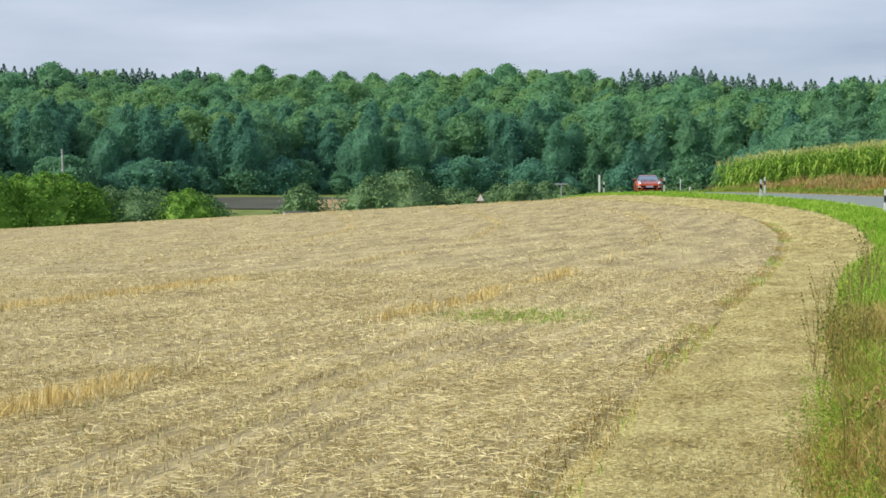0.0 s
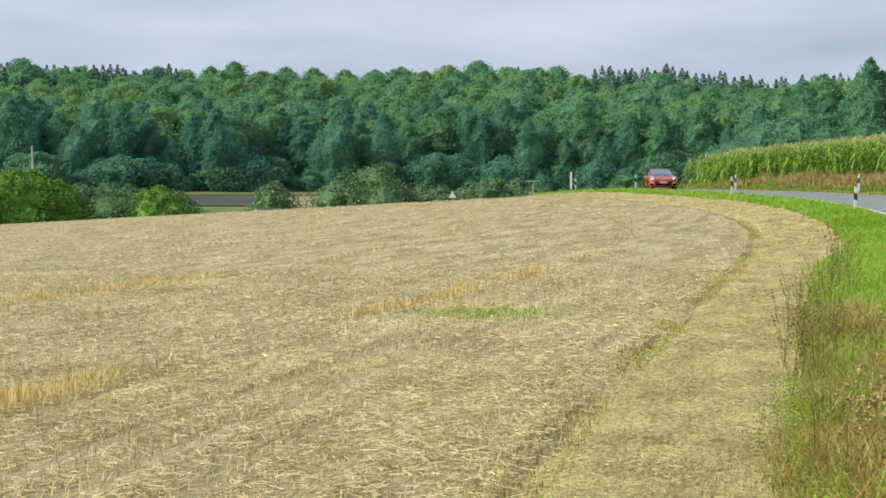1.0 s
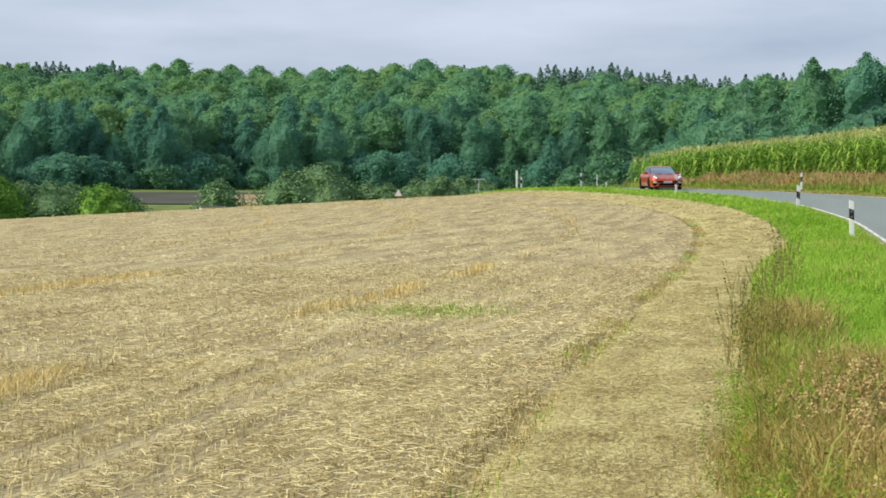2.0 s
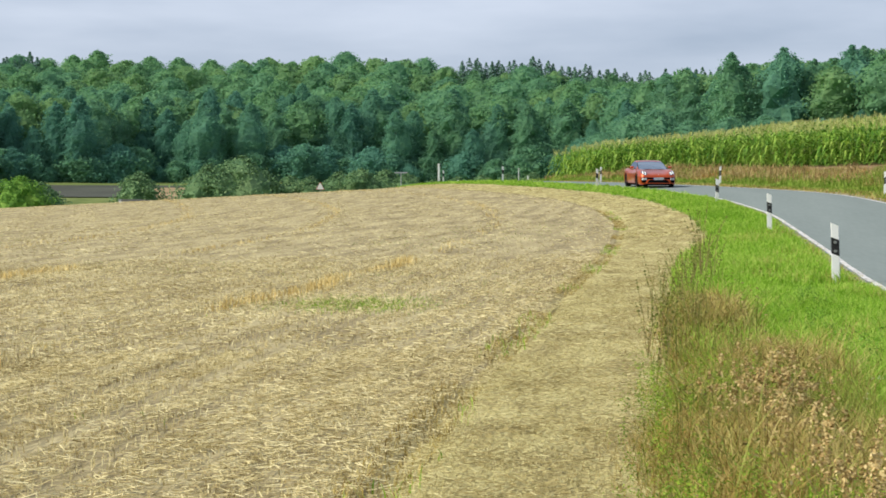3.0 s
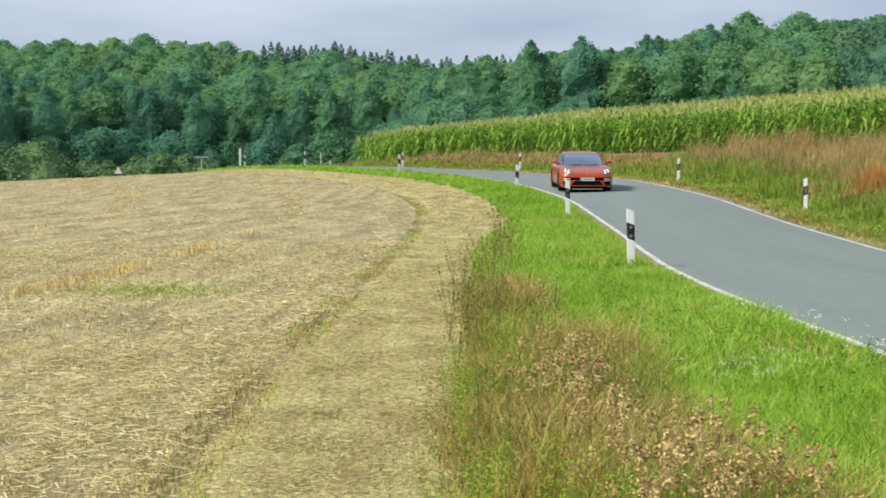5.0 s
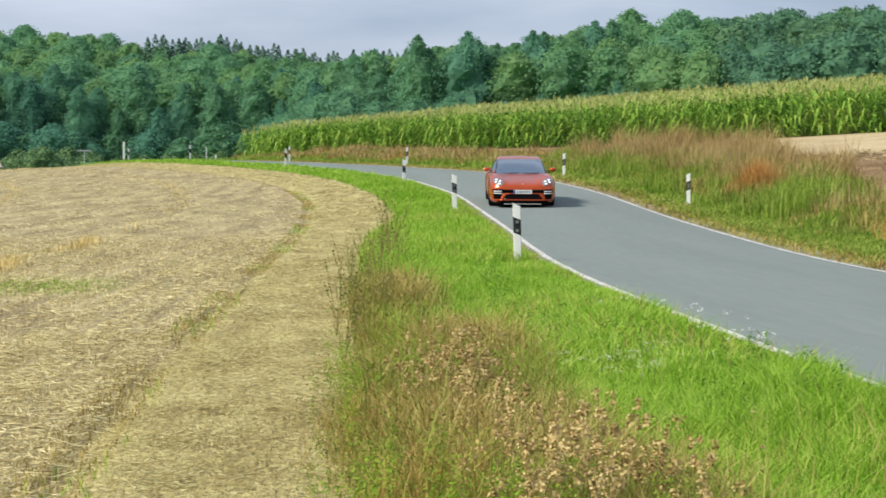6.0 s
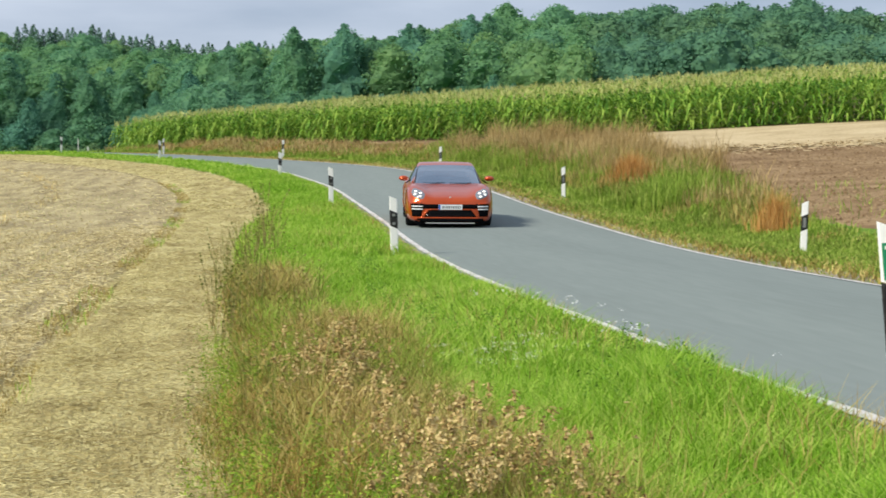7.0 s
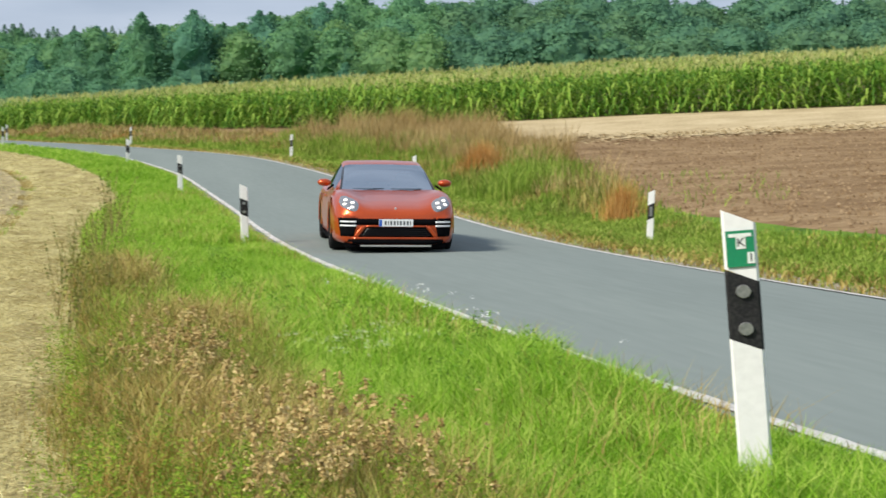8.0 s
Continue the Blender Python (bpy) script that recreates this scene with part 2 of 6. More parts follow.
# ---------- mesh helpers ----------
def link(name, verts, faces, material, parent=None, label="", flat=True):
    me = bpy.data.meshes.new(name)
    me.from_pydata([tuple(v) for v in verts], [], [tuple(f) for f in faces])
    me.update()
    if not flat:
        for p in me.polygons:
            p.use_smooth = True
    for m in material if isinstance(material, (list, tuple)) else [material]:
        me.materials.append(m)
    ob = new(name, me)
    if parent:
        ob.parent = parent
    if label:
        ob["label"] = label
    return ob


def mesh_np(name, v, f, materials, mat_index=None, soft=False):
    """A mesh from arrays: v of n x 3, f of m x 3 or m x 4."""
    me = bpy.data.meshes.new(name)
    v, f = np.asarray(v, np.float32), np.asarray(f, np.int32)
    me.vertices.add(len(v))
    me.vertices.foreach_set("co", v.ravel())
    me.loops.add(f.size)
    me.loops.foreach_set("vertex_index", f.ravel())
    me.polygons.add(len(f))
    me.polygons.foreach_set("loop_start", np.arange(len(f), dtype=np.int32) * f.shape[1])
    if mat_index is not None:
        me.polygons.foreach_set("material_index", np.asarray(mat_index, np.int32))
    me.polygons.foreach_set("use_smooth", np.full(len(f), soft))
    for m in materials if isinstance(materials, (list, tuple)) else [materials]:
        me.materials.append(m)
    me.update(calc_edges=True)
    return me


def part(name, bm, material, parent, label="", soft=False):
    me = bpy.data.meshes.new(name)
    bm.to_mesh(me)
    bm.free()
    if soft:
        for p in me.polygons:
            p.use_smooth = True
    me.materials.append(material)
    ob = new(name, me)
    ob.parent = parent
    if label:
        ob["label"] = label
    return ob


def sheet(name, us, ys, material, lift=0.0, wavy=0.0, widen=0.0):
    """A strip of land between lines that run along the road; us: distances from its left edge."""
    uu, yy = np.meshgrid(us, ys)
    if wavy:
        edge = np.zeros_like(uu)
        edge[:, -1] = edge[:, 0] = 1
        uu = uu + edge * wavy * (np.random.rand(*yy.shape) * 2 - 1 + 0.5 * np.sin(yy * 0.53) + 0.4 * np.sin(yy * 1.13))
    if widen:
        uu = uu + widen * smooth(yy, 27, 40) * (uu - us[0]) / (us[-1] - us[0])
    xx = road_left(yy) + uu
    v = np.stack([xx, yy, ground(xx, yy) + lift], -1).reshape(-1, 3)
    a, b = len(ys), len(us)
    i = (np.arange(a - 1)[:, None] * b + np.arange(b - 1)[None]).ravel()
    f = np.stack([i, i + 1, i + b + 1, i + b], -1)
    return new(name, mesh_np(name, v, f, material, soft=True))


def steps(*spans):
    """Numbers from (from, to, step) spans, joined."""
    out = []
    for a, b, s in spans:
        out += list(np.arange(a, b - 1e-6, s))
    return np.array(out + [spans[-1][1]])


YS = steps((-40, 0, 2), (0, 60, 0.5), (60, 130, 1.0), (130, 150, 2))
# wide land to the horizon, sunk a little below the near strips
gx = steps((-2500, -800, 170), (-800, -200, 20), (-200, 260, 6), (260, 800, 20), (800, 2500, 170))
gy = steps((-1200, -200, 100), (-200, -40, 20), (-40, 240, 6), (240, 700, 12), (700, 3000, 230))
X, Y = np.meshgrid(gx, gy)
u_all = X - road_left(Y)
inside = smooth(Y, -45, -25) * (1 - smooth(Y, 126, 146)) * smooth(u_all, -150, -135) * (1 - smooth(u_all, 165, 175))
Z = ground(X, Y) - 0.7 * inside - 0.02
gi = (np.arange(len(gy) - 1)[:, None] * len(gx) + np.arange(len(gx) - 1)[None]).ravel()
gf = np.stack([gi, gi + 1, gi + len(gx) + 1, gi + len(gx)], -1)
land = new("ground", mesh_np("ground", np.stack([X, Y, Z], -1).reshape(-1, 3), gf, M_FAR, soft=True))
tagged(land, "green valley meadow reaching the wooded hills", "ground", kind="structure")

tagged(sheet("stubble_field", steps((-145, -60, 5), (-60, -20, 1.5), (-20, -5.4, 0.35), (-5.4, -4.6, 0.08)), YS, M_STUBBLE), "harvested grain field of pale straw stubble on soil", "field", kind="structure")
tagged(sheet("mown_strip", steps((-4.75, -3.0, 0.125)), YS, M_MOWN, 0.012, 0.06, 0.5), "strip of mown dry hay beside the stubble field", "field margin", kind="structure")
tagged(sheet("verge_left", steps((-3.6, 0.05, 0.365)), YS, M_VERGE, 0.004), "green grass verge along the country road", "verge", kind="structure")
tagged(sheet("verge_right", steps((ROAD_W + 0.05, 9.0, 0.4)), YS, M_VERGE, 0.006, 0.05), "grass and weed bank across the road", "verge", kind="structure")
tagged(sheet("ploughed_field", steps((8.4, 60, 0.8), (60, 170, 5)), YS, M_SOIL), "bare brown ploughed field below the corn", "field", kind="structure")

# road with real edges, and its white edge lines
ys_road = steps((-60, 150, 0.5))
rx = road_left(ys_road)
prof = [(-0.02, -0.05), (0.0, 0.03), (ROAD_W / 2, 0.075), (ROAD_W, 0.03), (ROAD_W + 0.02, -0.05)]
rv = np.concatenate([np.stack([rx + a, ys_road, ground(rx + a, ys_road) * 0 + rise(ys_road) * (1 - smooth(np.hypot(rx, ys_road), 128, 215)) + ground(rx, ys_road) * smooth(np.hypot(rx, ys_road), 128, 215) + banked(ys_road) * np.clip(a / ROAD_W, 0, 1) + b], -1)[:, None] for a, b in prof], 1)
nr = len(prof)
ri = (np.arange(len(ys_road) - 1)[:, None] * nr + np.arange(nr - 1)[None]).ravel()
road = new("road", mesh_np("road", rv.reshape(-1, 3), np.stack([ri, ri + 1, ri + nr + 1, ri + nr], -1), M_ASPHALT))
tagged(road, "narrow grey asphalt country road in a bend", "road", kind="structure")


def road_top(u, y):
    k = 1 - np.abs(u / (ROAD_W / 2) - 1)
    return ground(road_left(y), y) + banked(y) * np.clip(u / ROAD_W, 0, 1) + 0.03 + 0.045 * np.clip(k, 0, 1)


def road_strip(name, u0, u1, material, y0, y1, lift, ragged=0.0):
    yy = np.arange(y0, y1, 0.25)
    j = ragged * (np.random.rand(2, len(yy)) - 0.5)
    ua, ub = u0 + j[0], u1 + j[1]
    va = np.stack([road_left(yy) + ua, yy, road_top(ua, yy) + lift], -1)
    vb = np.stack([road_left(yy) + ub, yy, road_top(ub, yy) + lift], -1)
    n = len(yy)
    i = np.arange(n - 1)
    return new(name, mesh_np(name, np.concatenate([va, vb]), np.stack([i, i + n, i + n + 1, i + 1], -1), material))


tagged(road_strip("edge_line", 0.02, 0.135, M_LINE, -40, 140, 0.006, 0.02), "worn white painted edge line", "road marking", kind="structure")
tagged(road_strip("edge_line", ROAD_W - 0.15, ROAD_W - 0.05, M_LINE, -40, 140, 0.006, 0.02), "worn white painted edge line", "road marking", kind="structure")
tagged(sheet("gravel_edge", steps((-0.30, 0.0, 0.1)), steps((-40, 130, 0.5)), M_EDGE, 0.016, 0.03), "narrow strip of grit beside the asphalt", "verge", kind="structure")
tagged(sheet("gravel_edge", steps((ROAD_W, ROAD_W + 0.45, 0.15)), steps((-40, 130, 0.5)), M_EDGE, 0.016, 0.04), "narrow strip of grit beside the asphalt", "verge", kind="structure")
tagged(sheet("furrow", steps((-4.87, -4.70, 0.04)), steps((-40, 120, 0.4)), M_FURROW, 0.014, 0.06), "shallow brown furrow along the field edge", "furrow", kind="structure")

# ---------- delineator posts ----------
M_POST = mat("post_plastic", (0.74, 0.74, 0.74), (0.80, 0.80, 0.80), (0.84, 0.84, 0.84), 3.0, 0.45, spec=0.4)
M_BAND = mat("black_band", (0.012, 0.012, 0.013), (0.02, 0.02, 0.022), (0.045, 0.045, 0.045), 6.0, 0.45)
M_REFLEX = mat("reflector", (0.16, 0.165, 0.165), (0.26, 0.27, 0.27), (0.36, 0.37, 0.37), 60.0, 0.25, metal=0.4)
M_GREEN = plain("green_film", (0.01, 0.22, 0.10), 0.4)
M_WHITE = plain("white_film", (0.75, 0.78, 0.75), 0.45)
M_INK = plain("black_ink", (0.02, 0.02, 0.02), 0.5)
# cross-section: a rounded triangle, flat side towards the traffic (-y), point away from the road
SECTION = [(-0.060, -0.030), (-0.052, -0.040), (0.052, -0.040), (0.062, -0.030), (0.056, 0.005), (0.025, 0.045), (0.0, 0.052), (-0.025, 0.040), (-0.050, 0.0)]


def post_piece(z0, z1, slope, grow=0.0):
    """A length of the post whose ends slant across its width."""
    bm = bmesh.new()
    c = 0.93 + grow
    lo = [bm.verts.new((x * c, y * c, z0 + slope * x)) for x, y in SECTION]
    hi = [bm.verts.new((x * c, y * c, z1 + slope * x)) for x, y in SECTION]
    n = len(SECTION)
    for i in range(n):
        bm.faces.new((lo[i], lo[(i + 1) % n], hi[(i + 1) % n], hi[i]))
    bm.faces.new(hi)
    bm.faces.new(lo[::-1])
    return bm


def disc(r, depth, n=20):
    bm = bmesh.new()
    bmesh.ops.create_cone(bm, cap_ends=True, segments=n, radius1=r, radius2=r * 0.9, depth=depth)
    bmesh.ops.rotate(bm, verts=bm.verts, cent=(0, 0, 0), matrix=Matrix.Rotation(radians(90), 3, "X"))
    return bm


def post(slope, round_marks):
    """White post with a slanting black band; round_marks: two round reflectors, else one upright bar."""
    base = new("delineator_post")
    part("shaft", post_piece(-0.25, 0.52, slope), M_POST, base)
    part("band", post_piece(0.522, 0.778, slope, 0.01), M_BAND, base, "slanting black band")
    part("cap", post_piece(0.78, 1.0, slope * 1.1), M_POST, base)
    if round_marks:
        for z in (0.58, 0.72):
            o = part("reflector", disc(0.026, 0.008), M_REFLEX, base, "round silver reflector")
            o.location = (0.0, -0.045, z)
    else:
        bm = bmesh.new()
        bmesh.ops.create_cube(bm, size=1)
        bmesh.ops.scale(bm, vec=(0.05, 0.008, 0.17), verts=bm.verts)
        bmesh.ops.bevel(bm, geom=bm.edges[:], offset=0.003, segments=1, affect="EDGES")
        o = part("reflector", bm, M_REFLEX, base, "upright grey reflector")
        o.location = (0.0, -0.045, 0.65)
    return base


# x, y, turn, tip, lean, and how deep each stands in the soft verge
LEFT_ROWS = [(3.795, 4.70, -30, 0, -5.2, 0.0), (8.83, 24.13, -14, 0, -1.6, 0.055), (12.94, 40.4, -12, 1, -0.8, 0.01), (16.30, 57.3, -4, 0, 1.0, 0.16), (16.2, 79.3, 4, 0, 0.5, 0.04), (14.25, 100.2, 8, 0, 0, 0.0), (12.25, 118.5, 8, 0, 0.5, 0.0)]
RIGHT_ROWS = [(15.65, 22.4, -30, 0, 1.5, 0.085), (20.47, 41.4, -22, 0, -1.0, 0.03), (23.2, 58.1, -16, 0, 0.5, 0.07), (23.3, 81.3, -8, 0, 1.0, 0.0), (20.35, 98.4, 0, 0, 0.5, 0.0)]
near_post = None
for rows, slope, marks in ((LEFT_ROWS, -0.42, True), (RIGHT_ROWS, 0.42, False)):
    first = None
    for x, y, turn, tip, lean, deep in rows:
        m = pose(x, y, height(x, y) - deep, tip, lean, turn)
        if first:
            ob = copy_thing(first, m)
        else:
            first = ob = post(slope, marks)
            ob.matrix_basis = m
            if near_post is None:
                near_post = ob
                ob.matrix_basis = m @ Matrix.Diagonal((1.13, 1.13, 1.02, 1))
        tagged(ob, "white plastic roadside post with slanting black band beside the road", "roadside post", "posts along the road")


def add_sticker(ob):
    """Green film with a road letter and number on the nearest post."""
    bm = bmesh.new()
    bmesh.ops.create_cube(bm, size=1)
    bmesh.ops.scale(bm, vec=(0.094, 0.003, 0.135), verts=bm.verts)
    plate = part("sticker", bm, M_GREEN, ob, "green sticker with letter and number")
    plate.location = (0.0, -0.0425, 0.88)
    for w, h, x, z in ((0.076, 0.013, 0.0, 0.05), (0.032, 0.046, 0.002, 0.022), (0.024, 0.042, 0.033, -0.036)):
        bm = bmesh.new()
        bmesh.ops.create_cube(bm, size=1)
        bmesh.ops.scale(bm, vec=(w, 0.002, h), verts=bm.verts)
        o = part("white_field", bm, M_WHITE, plate)
        o.location = (x, -0.0025, z)
    for body, x, z, size in (("K", 0.002, 0.022, 0.046), ("1", 0.033, -0.036, 0.044)):
        cu = bpy.data.curves.new("letter", "FONT")
        cu.body, cu.size, cu.align_x, cu.align_y, cu.extrude = body, size, "CENTER", "CENTER", 0.0005
        cu.materials.append(M_INK)
        o = new("letter", cu)
        o.parent = plate
        o.matrix_local = pose(x, -0.0045, z, 90)


add_sticker(near_post)
near_post["label"] = "white roadside post with green letter sticker and leaning shaft"

# ---------- woods ----------
rng = np.random.default_rng(7)


def leaf_quads(pts, nrm, size, jitter, slim=0.75):
    """Small leaf clumps: bent quads at pts, roughly facing along nrm."""
    n = len(pts)
    d = nrm + rng.normal(0, jitter, (n, 3))
    d /= np.linalg.norm(d, axis=1, keepdims=True) + 1e-9
    a = np.cross(d, rng.normal(0, 1, (n, 3)))
    a /= np.linalg.norm(a, axis=1, keepdims=True) + 1e-9
    b = np.cross(d, a)
    s = (size * rng.uniform(0.55, 1.3, n))[:, None]
    q = np.stack([pts - a * s, pts - b * s * slim + d * s * 0.15, pts + a * s, pts + b * s * slim - d * s * 0.1], 1)
    return q.reshape(-1, 3), np.arange(n * 4).reshape(-1, 4)


def tube(pts, radii, n=6):
    """A tapered branch along pts."""
    v, f = [], []
    pts = np.asarray(pts, float)
    for i, p in enumerate(pts):
        t = pts[min(i + 1, len(pts) - 1)] - pts[max(i - 1, 0)]
        t = t / (np.linalg.norm(t) + 1e-9)
        a = np.cross(t, (0.3, 0.9, 0.31))
        a /= np.linalg.norm(a)
        b = np.cross(t, a)
        for k in range(n):
            g = 2 * math.pi * k / n
            v.append(p + radii[i] * (a * math.cos(g) + b * math.sin(g)))
    for i in range(len(pts) - 1):
        for k in range(n):
            f.append((i * n + k, i * n + (k + 1) % n, (i + 1) * n + (k + 1) % n, (i + 1) * n + k))
    return np.array(v), np.array(f)


def merge(pieces):
    v, f, k = [], [], 0
    for a, b in pieces:
        v.append(a)
        f.append(np.asarray(b) + k)
        k += len(a)
    return np.concatenate(v), np.concatenate(f)


def lumps(p, waves):
    """Uneven swelling of a crown at directions p: four sizes of lump."""
    out = np.zeros(p.shape[:-1])
    for k, f, amp in waves:
        out += amp * 2 * (np.abs(np.sin((p @ k) * f * 0.7 + k[0] * 9)) - 0.6)
    return out


def make_waves(scale, rough):
    waves = []
    for f, amp in ((2.2, 0.11), (3.6, 0.12), (6.5, 0.11), (10.5, 0.08), (17.0, 0.06)):
        for _ in range(2):
            k = rng.normal(0, 1, 3)
            waves.append((k / np.linalg.norm(k), f * scale, amp * rough * rng.uniform(0.6, 1.2)))
    return waves


def crown(h, w, low, leaves, leaf, rough, soft, top=0.99, blunt=0.62, loose=0.12):
    """Leaves on an uneven crown between low and top of the height, and the dense inside that backs them."""
    waves = make_waves(1.0, rough)

    def shell(q, g, share):
        prof = np.sin(np.pi * np.clip(0.16 + 0.84 * q, 0, 1)) ** blunt
        z = h * (low + (top - low) * q)
        d = np.stack([np.cos(g) * prof, np.sin(g) * prof, (z - h * 0.5) * 2 / w], -1)
        r = w / 2 * prof * (1 + lumps(d, waves)) * share
        lift = h * 0.05 * lumps(d[..., ::-1] * 1.3, waves) * (q > 0.5)
        return np.stack([r * np.cos(g), r * np.sin(g), z + lift], -1)

    q = rng.uniform(0, 1, leaves) ** 0.9
    g = rng.uniform(0, 2 * math.pi, leaves)
    p = shell(q, g, 1 + rng.normal(0, loose, leaves)) + rng.normal(0, w * 0.018, (leaves, 3))
    e = 0.02
    du, dv = shell(q, g + e, 1.0) - shell(q, g - e, 1.0), shell(np.clip(q + e, 0, 1), g, 1.0) - shell(np.clip(q - e, 0, 1), g, 1.0)
    n = np.cross(du, dv)
    n /= np.linalg.norm(n, axis=1, keepdims=True) + 1e-9
    lv = leaf_quads(p, n + (0, 0, 0.35), leaf, soft)
    qq, gg = np.meshgrid(np.linspace(0.0, 1.0, 11), np.linspace(0, 2 * math.pi, 15))
    c = shell(qq, gg, 0.80)
    i = (np.arange(14)[:, None] * 11 + np.arange(10)[None]).ravel()
    c = c.reshape(-1, 3)[np.stack([i, i + 11, i + 12, i + 1], -1)].reshape(-1, 3)
    return merge([(c, np.arange(len(c)).reshape(-1, 4)), lv])


def broadleaf(h, w, limbs, leaves, leaf, low=0.12, rough=1.25, soft=0.85, loose=0.13):
    """Wood and leaves of a tree h high, w wide, in its own space."""
    wood = [tube([(0, 0, -0.5), (0.1, 0, h * 0.3), (-0.1, 0.1, h * 0.6), (0, 0, h * 0.88)], [0.016 * h, 0.013 * h, 0.009 * h, 0.003 * h], 7)]
    for i in range(limbs):
        z, g = h * (low + (0.85 - low) * (i + 0.5) / limbs), i * 2.399
        tip = np.array([w * 0.36 * math.cos(g), w * 0.36 * math.sin(g), z])
        wood.append(tube([(0, 0, max(0.1 * h, z - 0.16 * h)), tip * (0.5, 0.5, 1) - (0, 0, 0.03 * h), tip], [0.006 * h, 0.004 * h, 0.0015 * h], 4))
    return merge(wood), crown(h, w, low, leaves, leaf, rough, soft, loose=loose)


def canopy_tree(h, w, leaves, leaf):
    """A forest tree of which only the upper crown shows."""
    wood = tube([(0, 0, -0.5), (0, 0, h * 0.7)], [0.014 * h, 0.008 * h], 6)
    return wood, crown(h, w, 0.38, leaves, leaf, 1.1, 0.8, blunt=0.55, loose=0.11)


def conifer(h, w, leaves):
    wood = [tube([(0, 0, -0.5), (0, 0, h * 0.5), (0, 0, h * 0.98)], [0.013 * h, 0.009 * h, 0.002 * h], 6)]
    q = rng.uniform(0, 1, leaves) ** 0.75
    z = h * (0.10 + 0.9 * q)
    g = rng.uniform(0, 2 * math.pi, leaves)
    tier = 0.75 + 0.25 * np.cos(z / h * 2 * math.pi * 13)
    r = w / 2 * (1 - q) ** 0.6 * tier * rng.uniform(0.5, 1.0, leaves) + 0.05
    p = np.stack([r * np.cos(g), r * np.sin(g), z - 0.25 * r], -1)
    d = np.stack([np.cos(g) * 0.6, np.sin(g) * 0.6, np.full(leaves, 0.7)], -1)
    return merge(wood), leaf_quads(p, d, 0.20 + 0.42 * (1 - q), 0.35)


def tree_thing(name, made, leaf_material, label, category="tree"):
    base = new(name)
    for part_name, (v, f), m in (("trunk", made[0], M_BARK), ("crown", made[1], leaf_material)):
        o = new(part_name, mesh_np(part_name, v, f, m))
        o.parent = base
    return tagged(base, label, category)


def place(x, y, turn=0.0, s=1.0, sink=0.2):
    return pose(x, y, height(x, y) - sink, 0, 0, turn) @ Matrix.Diagonal((s, s, s, 1))


def put(proto, x, y, turn, s, first):
    """Set the thing itself, or a copy of it; s scales it."""
    ob = proto if first else copy_thing(proto, pose(x, y, 0))
    ob.matrix_basis = place(x, y, turn, s)
    return ob


WORDS = ["tall beech with dense dark green crown at the wood's edge", "broad oak with yellowish green crown at the wood's edge", "slender ash at the wood's edge, green crown tinted blue for haze"]
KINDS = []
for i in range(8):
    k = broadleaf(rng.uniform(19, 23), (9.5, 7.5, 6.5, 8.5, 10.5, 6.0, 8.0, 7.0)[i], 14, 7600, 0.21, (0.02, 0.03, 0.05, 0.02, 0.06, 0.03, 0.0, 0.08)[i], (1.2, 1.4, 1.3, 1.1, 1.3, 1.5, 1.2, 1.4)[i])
    KINDS.append(tree_thing("forest_tree", k, M_HAZY_LEAF[(0, 1, 2, 0, 1, 2, 0, 2)[i]], WORDS[(0, 1, 2, 0, 1, 2, 0, 2)[i]]))
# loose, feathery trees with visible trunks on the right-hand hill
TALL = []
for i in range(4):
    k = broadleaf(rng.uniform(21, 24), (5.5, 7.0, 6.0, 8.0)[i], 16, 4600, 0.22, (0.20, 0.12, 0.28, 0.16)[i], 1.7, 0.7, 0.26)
    TALL.append(tree_thing("tall_tree", k, (M_SUNLIT_CANOPY[2], M_HAZY_LEAF[1], M_SUNLIT_CANOPY[0], M_HAZY_LEAF[0])[i], "tall thin-crowned tree with bare lower trunk above the corn"))
EDGE = [tree_thing("edge_tree", broadleaf(rng.uniform(19, 22), (9.0, 11.0, 8.0)[i], 14, 6000, 0.23, 0.02, 1.3), M_SHADED_LEAF[i % 2], "dark broad tree at the edge of the wood above the corn") for i in range(3)]
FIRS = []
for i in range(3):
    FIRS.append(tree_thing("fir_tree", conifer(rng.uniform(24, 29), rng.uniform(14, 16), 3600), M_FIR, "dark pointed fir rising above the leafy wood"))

used = set()


def polar(az, d):
    return d * math.sin(radians(az)), d * math.cos(radians(az))


def grow(proto, az, d, s, group):
    x, y = polar(az, d)
    ob = put(proto, x, y, rng.uniform(0, 360), s, proto.name not in used)
    used.add(proto.name)
    ob["group"] = group
    return ob


def edge_distance(az):
    """How far off the wood begins in that direction."""
    return float(np.interp(az, [-30, -12, 0, 10, 16, 24, 34, 60], [400, 395, 405, 390, 350, 300, 285, 280]))


# the wood's front row, tree by tree
az, count = -21.0, 0
while az < 47:
    d = edge_distance(az) + rng.uniform(-9, 9)
    right = float(smooth(az, 14, 18))
    size = rng.uniform(0.80, 1.06) if rng.uniform() > 0.25 else rng.uniform(0.55, 0.78)
    size = size * (1 - right) + rng.uniform(0.34, 0.58) * right
    grow((EDGE if rng.uniform() < 0.75 else KINDS)[int(rng.integers(0, 3))] if az > 26 else KINDS[count % 8 if count < 8 else int(rng.integers(0, 8))], az, d, size, "trees at the wood's edge")
    az += math.degrees(rng.uniform(3.4, 6.4) / d)
    count += 1
# a second row close behind it
az = -20.5
